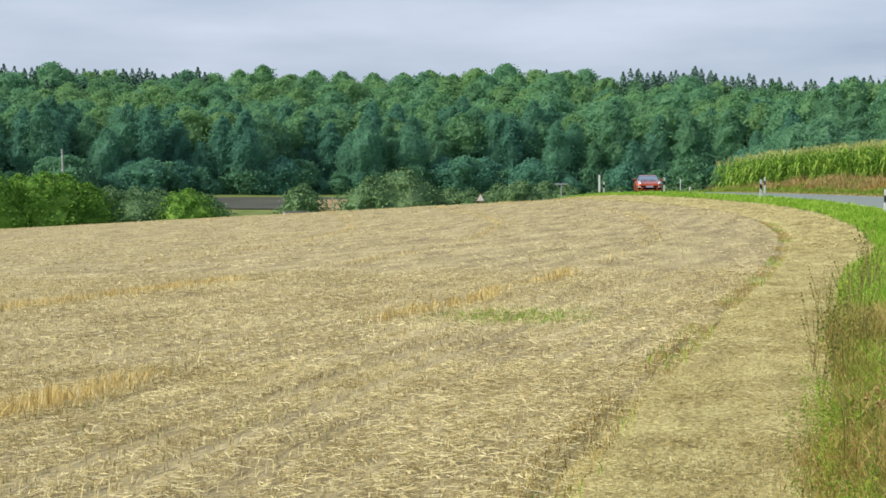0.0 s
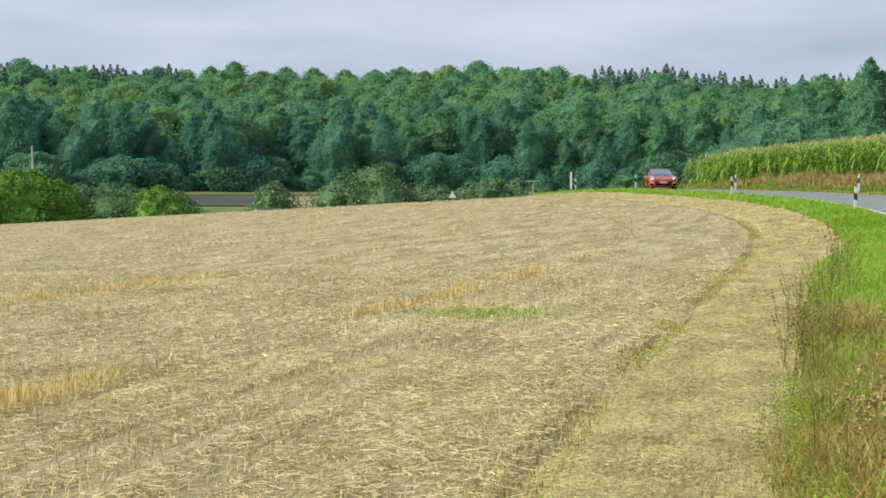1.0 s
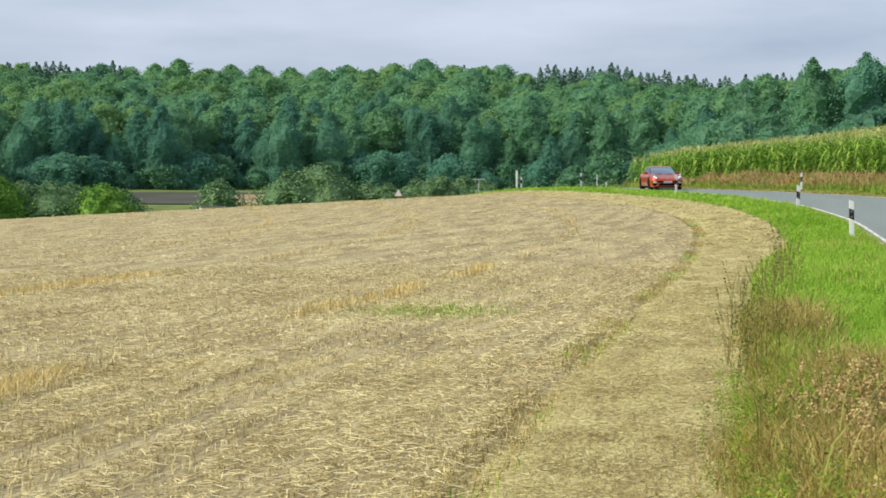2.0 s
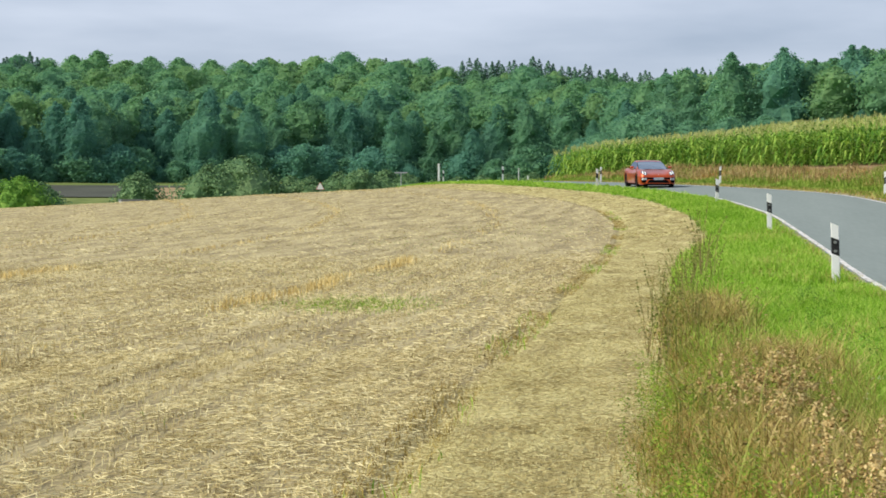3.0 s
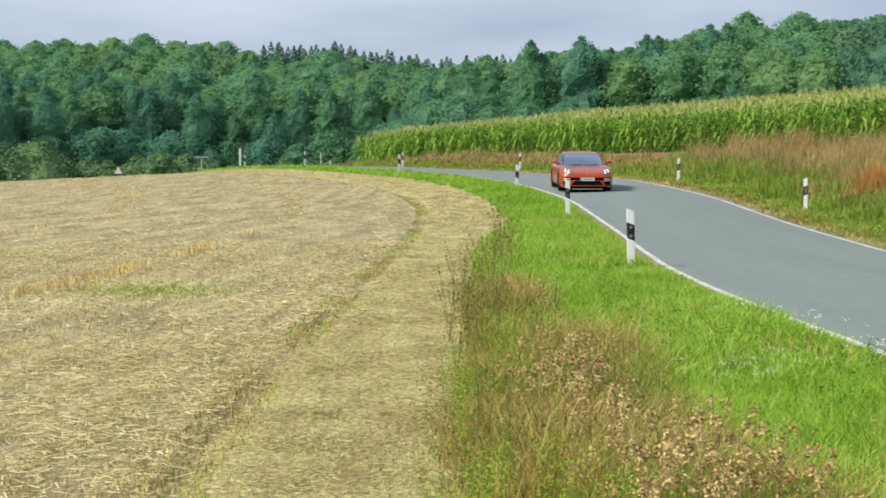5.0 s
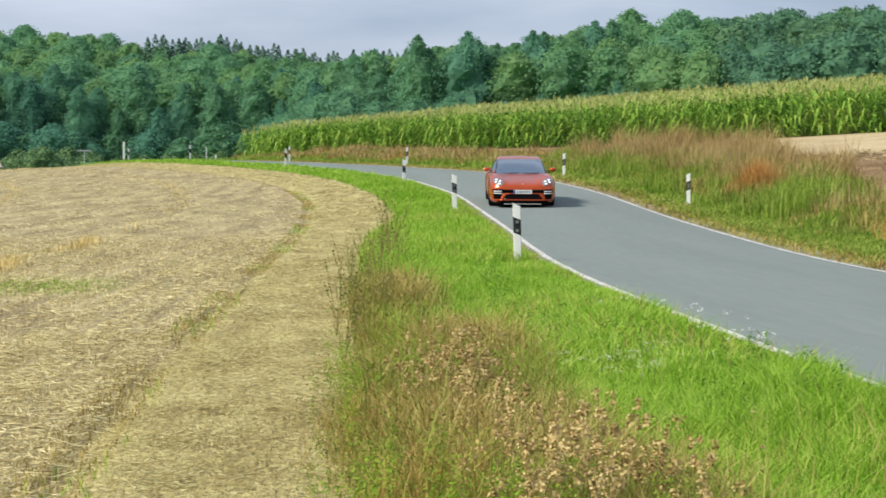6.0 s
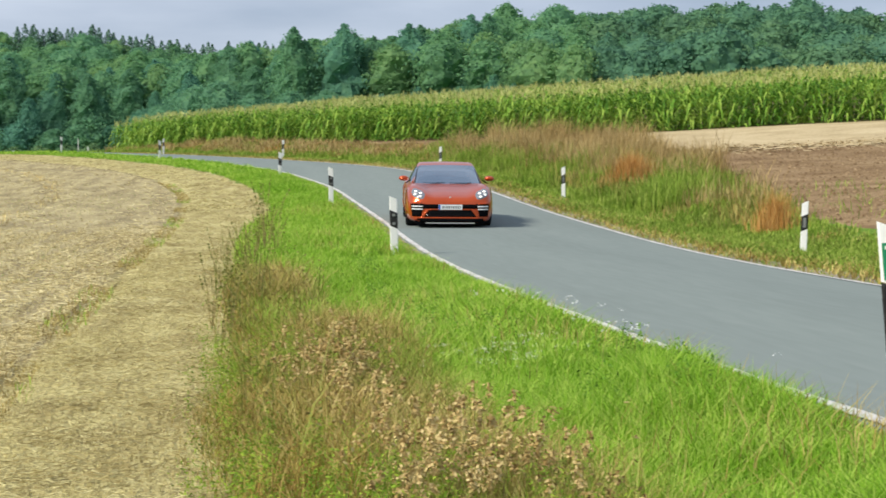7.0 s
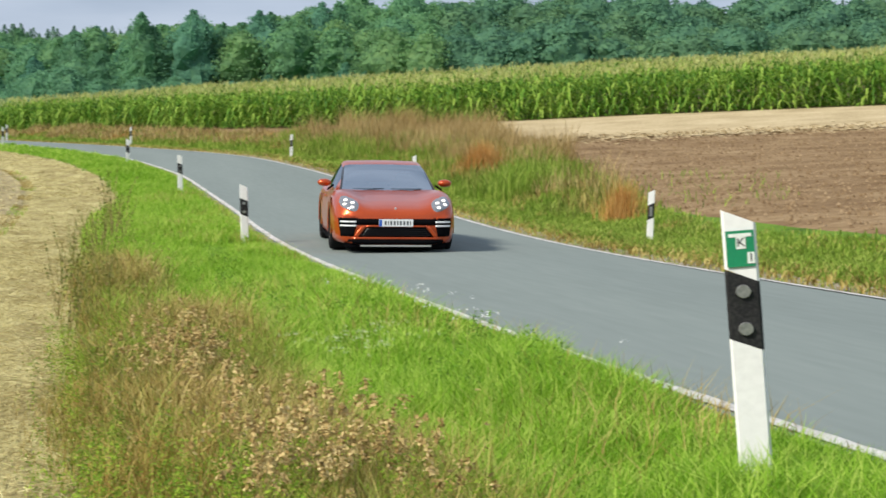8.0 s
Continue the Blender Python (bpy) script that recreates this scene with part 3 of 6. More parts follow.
while az < 47:
    d = edge_distance(az) + rng.uniform(9, 16)
    right = float(smooth(az, 14, 18))
    grow(EDGE[int(rng.integers(0, 3))] if az > 26 else KINDS[int(rng.integers(0, 8))], az, d, rng.uniform(0.86, 1.04) * (1 - 0.36 * right), "trees at the wood's edge")
    az += math.degrees(rng.uniform(4.5, 7.0) / d)
# tall single trees that stand out against the sky
tall_at = [(16.4, 332, 1.08), (16.8, 334, 0.96), (17.5, 336, 0.92), (18.2, 332, 1.12), (18.6, 336, 1.0), (19.3, 336, 0.98), (20.0, 334, 1.02), (20.6, 334, 1.10), (21.0, 338, 1.04), (21.6, 338, 1.0), (22.2, 338, 1.05), (22.9, 338, 1.12), (23.5, 338, 1.08)]
az = 24.0
while az < 46:
    tall_at.append((az, rng.uniform(328, 342), rng.uniform(0.70, 0.90)))
    az += rng.uniform(0.45, 1.0)
for i, (az, d, size) in enumerate(tall_at):
    grow(TALL[i % 4], az, d, size, "tall trees on the hill")
# the wood behind: one mass of many trees
def mass(protos, spots, which, name, leaf_materials, label, cores=0, thin=4):
    vv, ff, mi, k = [], [], [], 0
    for (x, y, s), w in zip(spots, which):
        o = protos[w]
        me = o.children[1].data if o.children[1].name.startswith("crown") else o.children[0].data
        v = np.empty(len(me.vertices) * 3, np.float32)
        me.vertices.foreach_get("co", v)
        v = v.reshape(-1, 3)
        q4 = v.reshape(-1, 4, 3)
        leaf = q4[cores:][::thin]
        mid = leaf.mean(1, keepdims=True)
        v = np.concatenate([q4[:cores], mid + (leaf - mid) * (0.81 + 0.19 * thin)]).reshape(-1, 3)
        deep = math.hypot(x, y) - edge_distance(math.degrees(math.atan2(x, y)))
        keep = v.reshape(-1, 4, 3)[:, 0, 2] > (0.25 if deep < 28 else 0.60) * v[:, 2].max()
        v = v.reshape(-1, 4, 3)[keep].reshape(-1, 3) * s
        c, q = np.cos(x * 3.7), np.sin(x * 3.7)
        v = np.stack([v[:, 0] * c - v[:, 1] * q + x, v[:, 0] * q + v[:, 1] * c + y, v[:, 2] + height(x, y)], -1)
        vv.append(v)
        ff.append(np.arange(len(v)).reshape(-1, 4) + k)
        mi.append(np.full(len(v) // 4, leaf_materials.index(me.materials[0])))
        k += len(v)
    ob = new(name, mesh_np(name, np.concatenate(vv), np.concatenate(ff), leaf_materials, np.concatenate(mi)))
    return tagged(ob, label, "forest", kind="stuff")


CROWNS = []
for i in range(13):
    c = tree_thing("crown_tree", canopy_tree(rng.uniform(19, 22), rng.uniform(9.0, 12.0), 1300, 0.36), (M_SUNLIT_CANOPY * 3 + M_SHADED_LEAF * 2)[i], "broad leafy tree in the wood")
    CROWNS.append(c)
spots, which = [], []
for row in range(8):
    az = -22.0 + row * 0.37
    while az < 47:
        d = edge_distance(az) + 8 + row * 13.5 + rng.uniform(-5, 5)
        x, y = polar(az, d)
        spots.append((x, y, (rng.uniform(0.90, 1.03) if rng.uniform() > 0.10 else rng.uniform(1.03, 1.09)) * (1 - 0.10 * float(smooth(az, 4, 7) * (1 - smooth(az, 16, 19))) * (row > 3))))
        which.append(int(rng.integers(0, 9)))
        az += math.degrees(rng.uniform(6.0, 10.5) / d)
def right_hand(p):
    return math.degrees(math.atan2(p[0], p[1])) > 27


# crowns on the right take the leaf colours darkened for cloud shade
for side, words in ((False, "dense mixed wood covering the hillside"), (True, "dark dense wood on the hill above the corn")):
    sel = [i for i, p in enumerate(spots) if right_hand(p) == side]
    mass(CROWNS, [spots[i] for i in sel], [which[i] % 9 if not side else 9 + which[i] % 4 for i in sel], "forest", M_SUNLIT_CANOPY + M_SHADED_LEAF, words, 0, 1)
for c in CROWNS:
    for o in list(c.children):
        bpy.data.objects.remove(o)
    bpy.data.objects.remove(c)
# firs along the skyline
spots, which = [], []
for a0, a1, step in ((-18.5, -8.5, 0.30), (-18.5, -8.5, 0.30), (-18, -9, 0.30), (3.8, 5.8, 0.35), (6.6, 17, 0.24), (6.6, 17, 0.26), (17, 46, 0.8)):
    az = a0
    while az < a1:
        d = edge_distance(az) + (rng.uniform(78, 112) if a0 < 0 else rng.uniform(98, 112))
        x, y = polar(az, d)
        spots.append((x, y, (rng.uniform(0.66, 0.75) if az < 17 else rng.uniform(0.56, 0.70))))
        which.append(int(rng.integers(0, 3)))
        az += step * rng.uniform(0.7, 1.4)
mass(FIRS, spots, which, "fir_wood", [M_FIR], "dark firs along the crest of the wooded hill", 0, 3)
for i, az, d, s in ((0, 9.2, 492, 0.80), (1, -11.5, 492, 0.72), (1, -12.0, 494, 0.68), (2, 5.2, 500, 0.64), (2, 4.2, 502, 0.66)):
    grow(FIRS[i], az, d, s, "firs above the wood")

# ---------- valley beyond the field: parcels, bushes, signs ----------
def parcel(name, a0, a1, d0, d1, material, label, lift=0.15):
    """A plot of farmland on the far slope."""
    aa, dd = np.meshgrid(np.radians(np.linspace(a0, a1, 30)), np.linspace(d0, d1, 24))
    xx, yy = dd * np.sin(aa), dd * np.cos(aa)
    v = np.stack([xx, yy, ground(xx, yy) + lift], -1).reshape(-1, 3)
    i = (np.arange(23)[:, None] * 30 + np.arange(29)[None]).ravel()
    ob = new(name, mesh_np(name, v, np.stack([i, i + 1, i + 31, i + 30], -1), material, soft=True))
    return tagged(ob, label, "field", kind="structure")


parcel("dark_field", -15.5, -3.6, 304, 368, M_FARSOIL, "dark freshly ploughed field before the wood")
parcel("tan_field", -5.2, 2.5, 275, 350, M_FARTAN, "tan harvested plot before the wood", 0.3)

BUSHES = [
    tree_thing("bush", broadleaf(8, 6.5, 10, 3800, 0.15, 0.0), M_BUSH, "rounded bright green bush in the valley", "bush"),
    tree_thing("bush", broadleaf(7.5, 7.0, 10, 3800, 0.15, 0.0), M_BUSH, "broad green hedge bush in the valley", "bush"),
    tree_thing("willow", broadleaf(8, 7.0, 10, 4200, 0.14, 0.0), M_WILLOW, "grey-green willow thicket in the valley", "bush"),
    tree_thing("willow", broadleaf(7, 5.0, 10, 3200, 0.14, 0.0), M_WILLOW, "small grey-green willow in the valley", "bush"),
]
BUSHES.append(tree_thing("round_tree", broadleaf(8, 7.5, 10, 3800, 0.16, 0.0), M_HAZY_LEAF[1], "small rounded tree behind the corn", "tree"))
BUSH_H = (8, 7.5, 8, 7, 8)


def bush_at(kind, az, d, top):
    """top: height of its crown above the eye's level, as a share of the distance."""
    x, y = polar(az, d)
    s = (EYE + top * d - height(x, y) + 0.2) / (BUSH_H[kind] * 0.97)
    ob = put(BUSHES[kind], x, y, rng.uniform(0, 360), s, BUSHES[kind].name not in used)
    used.add(BUSHES[kind].name)
    ob["group"] = "bushes in the valley"


for row in ((0, -16.3, 196, 0.029), (1, -15.2, 200, 0.026), (0, -14.4, 198, 0.028), (0, -13.7, 203, 0.0275), (1, -12.9, 202, 0.021), (2, -12.1, 205, 0.020), (2, -11.2, 204, 0.0195), (3, -10.4, 203, 0.0185), (0, -9.3, 200, 0.0185), (3, -8.6, 204, 0.015), (1, -9.9, 206, 0.016),
            (2, -17.6, 200, 0.027), (3, -5.2, 205, 0.0215), (2, -2.6, 200, 0.0265), (2, -1.5, 202, 0.0315), (3, -0.7, 205, 0.022), (3, 0.3, 206, 0.0195), (3, 1.0, 204, 0.019), (2, 2.1, 208, 0.022), (3, 2.9, 206, 0.024), (2, 3.8, 208, 0.0235), (3, 4.6, 206, 0.021), (3, 5.5, 200, 0.017),
            (3, 6.4, 215, 0.019), (2, 7.3, 220, 0.020), (3, 8.3, 225, 0.021), (2, 9.2, 228, 0.022), (4, 12.9, 300, 0.058), (4, 13.7, 298, 0.061), (4, 14.9, 292, 0.054), (4, 16.3, 285, 0.056), (4, 17.6, 280, 0.057), (4, 11.7, 310, 0.046)):
    bush_at(*row)
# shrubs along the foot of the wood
SHRUBS = [tree_thing("shrub", broadleaf(6.5, 6.5, 8, 2000, 0.24, 0.0), M_HAZY_LEAF[i], "dark shrub at the foot of the wood", "shrub") for i in range(3)]
az = -20.0
while az < 40:
    d = edge_distance(az) - rng.uniform(6, 12)
    x, y = polar(az, d)
    k = SHRUBS[int(rng.integers(0, 3))]
    ob = copy_thing(k, pose(x, y, 0)) if k.name in used else k
    used.add(k.name)
    ob.matrix_basis = place(x, y, rng.uniform(0, 360), rng.uniform(0.6, 1.5))
    ob["group"] = "shrubs at the foot of the wood"
    tagged(ob, "dark shrub at the foot of the wood")
    az += rng.uniform(0.4, 0.8)

M_SIGNRED = plain("sign_red", (0.45, 0.03, 0.03), 0.5)
M_POLE = plain("galvanised_pole", (0.42, 0.43, 0.43), 0.5, 0.3)
M_PALE = mat("pale_bark", (0.35, 0.34, 0.32), (0.55, 0.54, 0.52), (0.68, 0.67, 0.65), 2.0, 0.8)


def rod(r0, r1, z0, z1, n=10):
    bm = bmesh.new()
    bmesh.ops.create_cone(bm, cap_ends=True, segments=n, radius1=r0, radius2=r1, depth=z1 - z0)
    bmesh.ops.translate(bm, verts=bm.verts, vec=(0, 0, (z0 + z1) / 2))
    return bm


def slab(pts, y0, y1):
    """A flat shape in x and z with thickness."""
    bm = bmesh.new()
    a = [bm.verts.new((x, y0, z)) for x, z in pts]
    b = [bm.verts.new((x, y1, z)) for x, z in pts]
    bm.faces.new(a)
    bm.faces.new(b[::-1])
    n = len(pts)
    for i in range(n):
        bm.faces.new((a[i], b[i], b[(i + 1) % n], a[(i + 1) % n]))
    bmesh.ops.recalc_face_normals(bm, faces=bm.faces)
    return bm


def warning_sign(az, d, top):
    x, y = polar(az, d)
    z = height(x, y)
    h = EYE + top * d - z
    base = new("warning_sign")
    base.matrix_basis = pose(x, y, z, 0, 0, -az)
    part("pole", rod(0.035, 0.035, -0.2, h - 0.1), M_POLE, base)
    part("board", slab([(-0.42, h - 0.75), (0.42, h - 0.75), (0.0, h)], -0.06, -0.045), M_SIGNRED, base, "thin red border of the triangle")
    part("field", slab([(-0.37, h - 0.725), (0.37, h - 0.725), (0.0, h - 0.06)], -0.068, -0.062), M_WHITE, base, "white middle")
    tagged(base, "triangular white warning sign with red border on a pole", "road sign")


def marker(az, d, top, w, length, label):
    x, y = polar(az, d)
    z = height(x, y)
    h = EYE + top * d - z
    base = new("marker_post")
    base.matrix_basis = pose(x, y, z, 0, 0, -az)
    part("pole", rod(0.03, 0.03, -0.2, max(0.3, h - 0.02)), M_POLE, base)
    part("board", slab([(-w / 2, h - length), (w / 2, h - length), (w / 2, h), (-w / 2, h)], -0.05, -0.035), M_WHITE, base, "narrow white board")
    tagged(base, label, "marker post")


warning_sign(1.38, 150, 0.0172)
marker(5.74, 121, 0.0290, 0.16, 1.35, "narrow white marker board on a pole at the bend")
marker(8.68, 124, 0.0262, 0.07, 0.9, "thin white marker post at the bend")
marker(9.02, 126, 0.0212, 0.13, 0.35, "small white marker post at the bend")
marker(6.45, 123, 0.0185, 0.13, 0.25, "small white marker post at the bend")


def wire_pole(az, d, top):
    x, y = polar(az, d)
    z = height(x, y)
    h = EYE + top * d - z
    base = new("signpost")
    base.matrix_basis = pose(x, y, z, 0, 0, -az)
    part("pole", rod(0.05, 0.04, -0.2, h), M_POLE, base)
    part("crossbar", slab([(-0.6, h - 0.12), (0.6, h - 0.12), (0.6, h), (-0.6, h)], -0.06, -0.045), M_POLE, base)
    tagged(base, "thin grey signpost with crossbar beyond the field", "signpost")


wire_pole(4.35, 150, 0.0235)
# pale bare trunk before the wood
x, y = polar(-13.75, 378)
tr = new("birch_trunk", mesh_np("birch_trunk", *tube([(0, 0, -0.3), (0.1, 0, 5), (-0.1, 0, 11.0)], [0.30, 0.25, 0.15], 8), M_PALE))
tr.matrix_basis = pose(x, y, height(x, y))
tagged(tr, "pale bare birch trunk standing before the wood", "tree trunk")


def trailer(az, d, top):
    x, y = polar(az, d)
    z = height(x, y)
    h = EYE + top * d - z
    base = new("farm_trailer")
    base.matrix_basis = pose(x, y, z, 0, 0, -az + 8)
    part("bed", slab([(-1.5, 0.5), (1.5, 0.5), (1.6, h - 0.25), (-1.6, h - 0.15)], -0.9, 0.9), M_PALE, base, "pale painted bed")
    part("cover", slab([(-1.65, h - 0.14), (1.65, h - 0.24), (1.6, h - 0.1), (0.2, h), (-1.6, h)], -0.95, 0.95), M_REFLEX, base, "grey-blue cover")
    for sx in (-0.9, 0.9):
        w = part("wheel", disc(0.36, 0.22, 20), M_BAND, base)
        w.location = (sx, -0.75, 0.36)
    tagged(base, "small pale farm trailer with grey cover in the hollow", "trailer")


trailer(-5.25, 152, 0.0058)

# ---------- corn ----------
def corn_plant(h, top_only=False):
    """Stalk, arched leaves and tassel as arrays of quads with a material number each."""
    v, f, m = [], [], []

    def strip(pts, widths, side, k):
        b = len(v)
        for p, w in zip(pts, widths):
            v.append(p - side * w)
            v.append(p + side * w)
        for i in range(len(pts) - 1):
            f.append((b + 2 * i, b + 2 * i + 1, b + 2 * i + 3, b + 2 * i + 2))
            m.append(k)

    lean = np.array([rng.normal(0, 0.03), rng.normal(0, 0.03), 1.0])
    z0 = 0.55 * h if top_only else 0.0
    if not top_only:
        strip([lean * 0.0, lean * h * 0.9], [0.02, 0.012], np.array([1.0, 0, 0]), 0)
    n = 5 if top_only else 11
    g = rng.uniform(0, math.pi)
    for i in range(n):
        z = z0 + (h * 0.9 - z0) * (i + 0.6) / n
        g += math.pi + rng.uniform(-0.6, 0.6)
        out = np.array([math.cos(g), math.sin(g), 0])
        side = np.array([-math.sin(g), math.cos(g), 0.25])
        ln = rng.uniform(0.5, 0.8) * (0.65 if i > n - 3 else 1)
        up = rng.uniform(0.35, 0.6)
        pts = [lean * z + out * ln * q + np.array([0, 0, ln * (up * q * 2.2 - 1.6 * q * q)]) for q in (0.0, 0.35, 0.7, 1.0)]
        strip(pts, [0.035, 0.05, 0.04, 0.005], side, 0)
    for i in range(4):
        g = rng.uniform(0, 2 * math.pi)
        tip = lean * h * 0.9 + np.array([math.cos(g) * 0.13, math.sin(g) * 0.13, rng.uniform(0.18, 0.32)])
        strip([lean * h * 0.88, tip], [0.012, 0.014], np.array([math.sin(g), -math.cos(g), 0]), 1)
    return np.array(v), np.array(f), np.array(m)


def crop(name, variants, xs, ys, sizes, materials, label):
    vv, ff, mm, k = [], [], [], 0
    which = rng.integers(0, len(variants), len(xs))
    zs = ground(xs, ys)
    for w in range(len(variants)):
        v, f, m = variants[w]
        sel = np.where(which == w)[0]
        g = rng.uniform(0, 2 * math.pi, len(sel))
        s = sizes[sel]
        c, q = np.cos(g) * s, np.sin(g) * s
        px = v[None, :, 0] * c[:, None] - v[None, :, 1] * q[:, None] + xs[sel][:, None]
        py = v[None, :, 0] * q[:, None] + v[None, :, 1] * c[:, None] + ys[sel][:, None]
        pz = v[None, :, 2] * s[:, None] + zs[sel][:, None]
        vv.append(np.stack([px, py, pz], -1).reshape(-1, 3))
        ff.append((f[None] + (np.arange(len(sel)) * len(v))[:, None, None]).reshape(-1, 4) + k)
        mm.append(np.tile(m, len(sel)))
        k += len(sel) * len(v)
    ob = new(name, mesh_np(name, np.concatenate(vv), np.concatenate(ff), materials, np.concatenate(mm)))
    return tagged(ob, label, "corn", kind="stuff")


# the corn's front edge, from its far end by the bend to beyond the view
corn_front = glide([-60, 20, 40, 53, 59, 69, 90, 108, 119, 126], [130, 92, 66, 51.5, 45.5, 39.0, 31.0, 24.4, 20.9, 20.9], 1.5)
variants = [corn_plant(rng.uniform(2.25, 2.6)) for i in range(7)]
tops = [corn_plant(rng.uniform(2.25, 2.6), True) for i in range(7)]
px, py = [], []
for row in range(5):
    y = 22.0
    while y < 119.8:
        slope = float(corn_front(y + 0.5) - corn_front(y - 0.5))
        px.append(float(corn_front(y)) + row * 0.75 * math.hypot(1, slope) + rng.normal(0, 0.08))
        py.append(y + rng.normal(0, 0.06))
        y += rng.uniform(0.16, 0.30) / math.hypot(1, slope) * (1 if row < 3 else 1.3)
px, py = np.array(px), np.array(py)
crop("corn_edge", variants, px, py, rng.uniform(0.86, 1.06, len(px)), [M_CORN, M_TASSEL], "tall green corn plants with pale tassels in rows")
gx0, gy0 = np.meshgrid(np.arange(20, 200, 1.02), np.arange(20, 185, 1.02))
qx = (gx0 + rng.uniform(-0.4, 0.4, gx0.shape)).ravel()
qy = (gy0 + rng.uniform(-0.4, 0.4, gy0.shape)).ravel()
az_q = np.degrees(np.arctan2(qx, qy))
keep = (qx > corn_front(np.minimum(qy, 119.5)) + 3.6 + np.clip(qy - 119.5, 0, 99) * 0.30) & (az_q > 8) & (az_q < 48) & (np.hypot(qx, qy) < 200)
crop("corn_field", tops, qx[keep], qy[keep], rng.uniform(0.9, 1.06, keep.sum()), [M_CORN, M_TASSEL], "field of tall corn with pale tassels")

# sheet of soil under the corn, with the shade in its dark colour
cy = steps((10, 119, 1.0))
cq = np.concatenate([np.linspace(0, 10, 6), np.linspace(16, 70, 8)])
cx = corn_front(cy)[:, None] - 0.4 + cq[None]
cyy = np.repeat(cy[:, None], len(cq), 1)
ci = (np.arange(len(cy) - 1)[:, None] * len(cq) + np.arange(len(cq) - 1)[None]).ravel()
cs = new("corn_soil", mesh_np("corn_soil", np.stack([cx, cyy, ground(cx, cyy) + 0.05], -1).reshape(-1, 3), np.stack([ci, ci + 1, ci + len(cq) + 1, ci + len(cq)], -1), M_SHADED_CORNSOIL, soft=True))
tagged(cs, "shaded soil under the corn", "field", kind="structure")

# ---------- small plants ----------
def blades(name, x, y, h, w, material, lean=0.25, curl=0.4, lift=0.0, azim=None, label="", category="grass", kind="stuff", z=None):
    """Thin bent blades, one at each x, y; heights h and widths w."""
    n = len(x)
    g = rng.uniform(0, 2 * math.pi, n) if azim is None else azim
    d = np.stack([np.cos(g), np.sin(g), np.zeros(n)], -1)
    g2 = g + math.pi / 2 + rng.uniform(-0.7, 0.7, n)
    s = np.stack([np.cos(g2), np.sin(g2), np.zeros(n)], -1) * (w / 2)[:, None]
    p = np.stack([x, y, (ground(x, y) if z is None else z) + lift], -1)
    le = (h * np.abs(rng.normal(0, lean, n)))[:, None]
    cu = (h * rng.uniform(0, curl, n))[:, None]
    up = np.array([0, 0, 1.0])
    mid = p + up * (h * 0.55)[:, None] + d * le * 0.5
    tip = p + up * (h * rng.uniform(0.8, 1.0, n))[:, None] + d * (le + cu)
    v = np.stack([p - s, p + s, mid + s * 0.8, mid - s * 0.8, tip], 1).reshape(-1, 3)
    b = (np.arange(n) * 5)[:, None]
    f = (b[:, :, None] + np.array([[0, 1, 2], [0, 2, 3], [3, 2, 4]])[None]).reshape(-1, 3)
    ob = new(name, mesh_np(name, v, f, material))
    return tagged(ob, label, category, kind=kind)


def straws(name, x, y, length, w, material, label, category, rise_by=0.05, azim=None):
    """Cut straws that lie about on the ground."""
    n = len(x)
    g = rng.uniform(0, 2 * math.pi, n) if azim is None else azim
    d = np.stack([np.cos(g), np.sin(g), rng.normal(0, 0.18, n)], -1) * (length / 2)[:, None]
    s = np.stack([-np.sin(g), np.cos(g), rng.uniform(0.2, 1.0, n)], -1)
    s *= (w / 2 / np.linalg.norm(s, axis=1))[:, None]
    p = np.stack([x, y, ground(x, y) + rng.uniform(0.01, rise_by, n)], -1)
    v = np.stack([p - d - s, p + d - s, p + d + s, p - d + s], 1).reshape(-1, 3)
    ob = new(name, mesh_np(name, v, np.arange(n * 4).reshape(-1, 4), material))
    return tagged(ob, label, category, kind="stuff")


def along(n, u0, u1, y0, y1, power=1.0):
    """Random places between two lines along the road; power > 1 crowds them towards y0."""
    q = rng.uniform(0, 1, n) ** power
    y = y0 + (y1 - y0) * q
    u = rng.uniform(u0, u1, n)
    return road_left(y) + u, y, u


def sector(n, a0, a1, d0, d1):
    a = np.radians(rng.uniform(a0, a1, n))
    d = np.sqrt(rng.uniform(d0 ** 2, d1 ** 2, n))
    return d * np.sin(a), d * np.cos(a)


def clump_noise(x, y, scale, seed=0.0):
    """A cheap patchy field between 0 and 1."""
    return 0.5 + 0.25 * (np.sin(x * scale + 1.3 * np.sin(y * scale * 0.7 + seed)) + np.sin(y * scale * 0.83 + 1.7 * np.sin(x * scale * 0.9 - seed)))


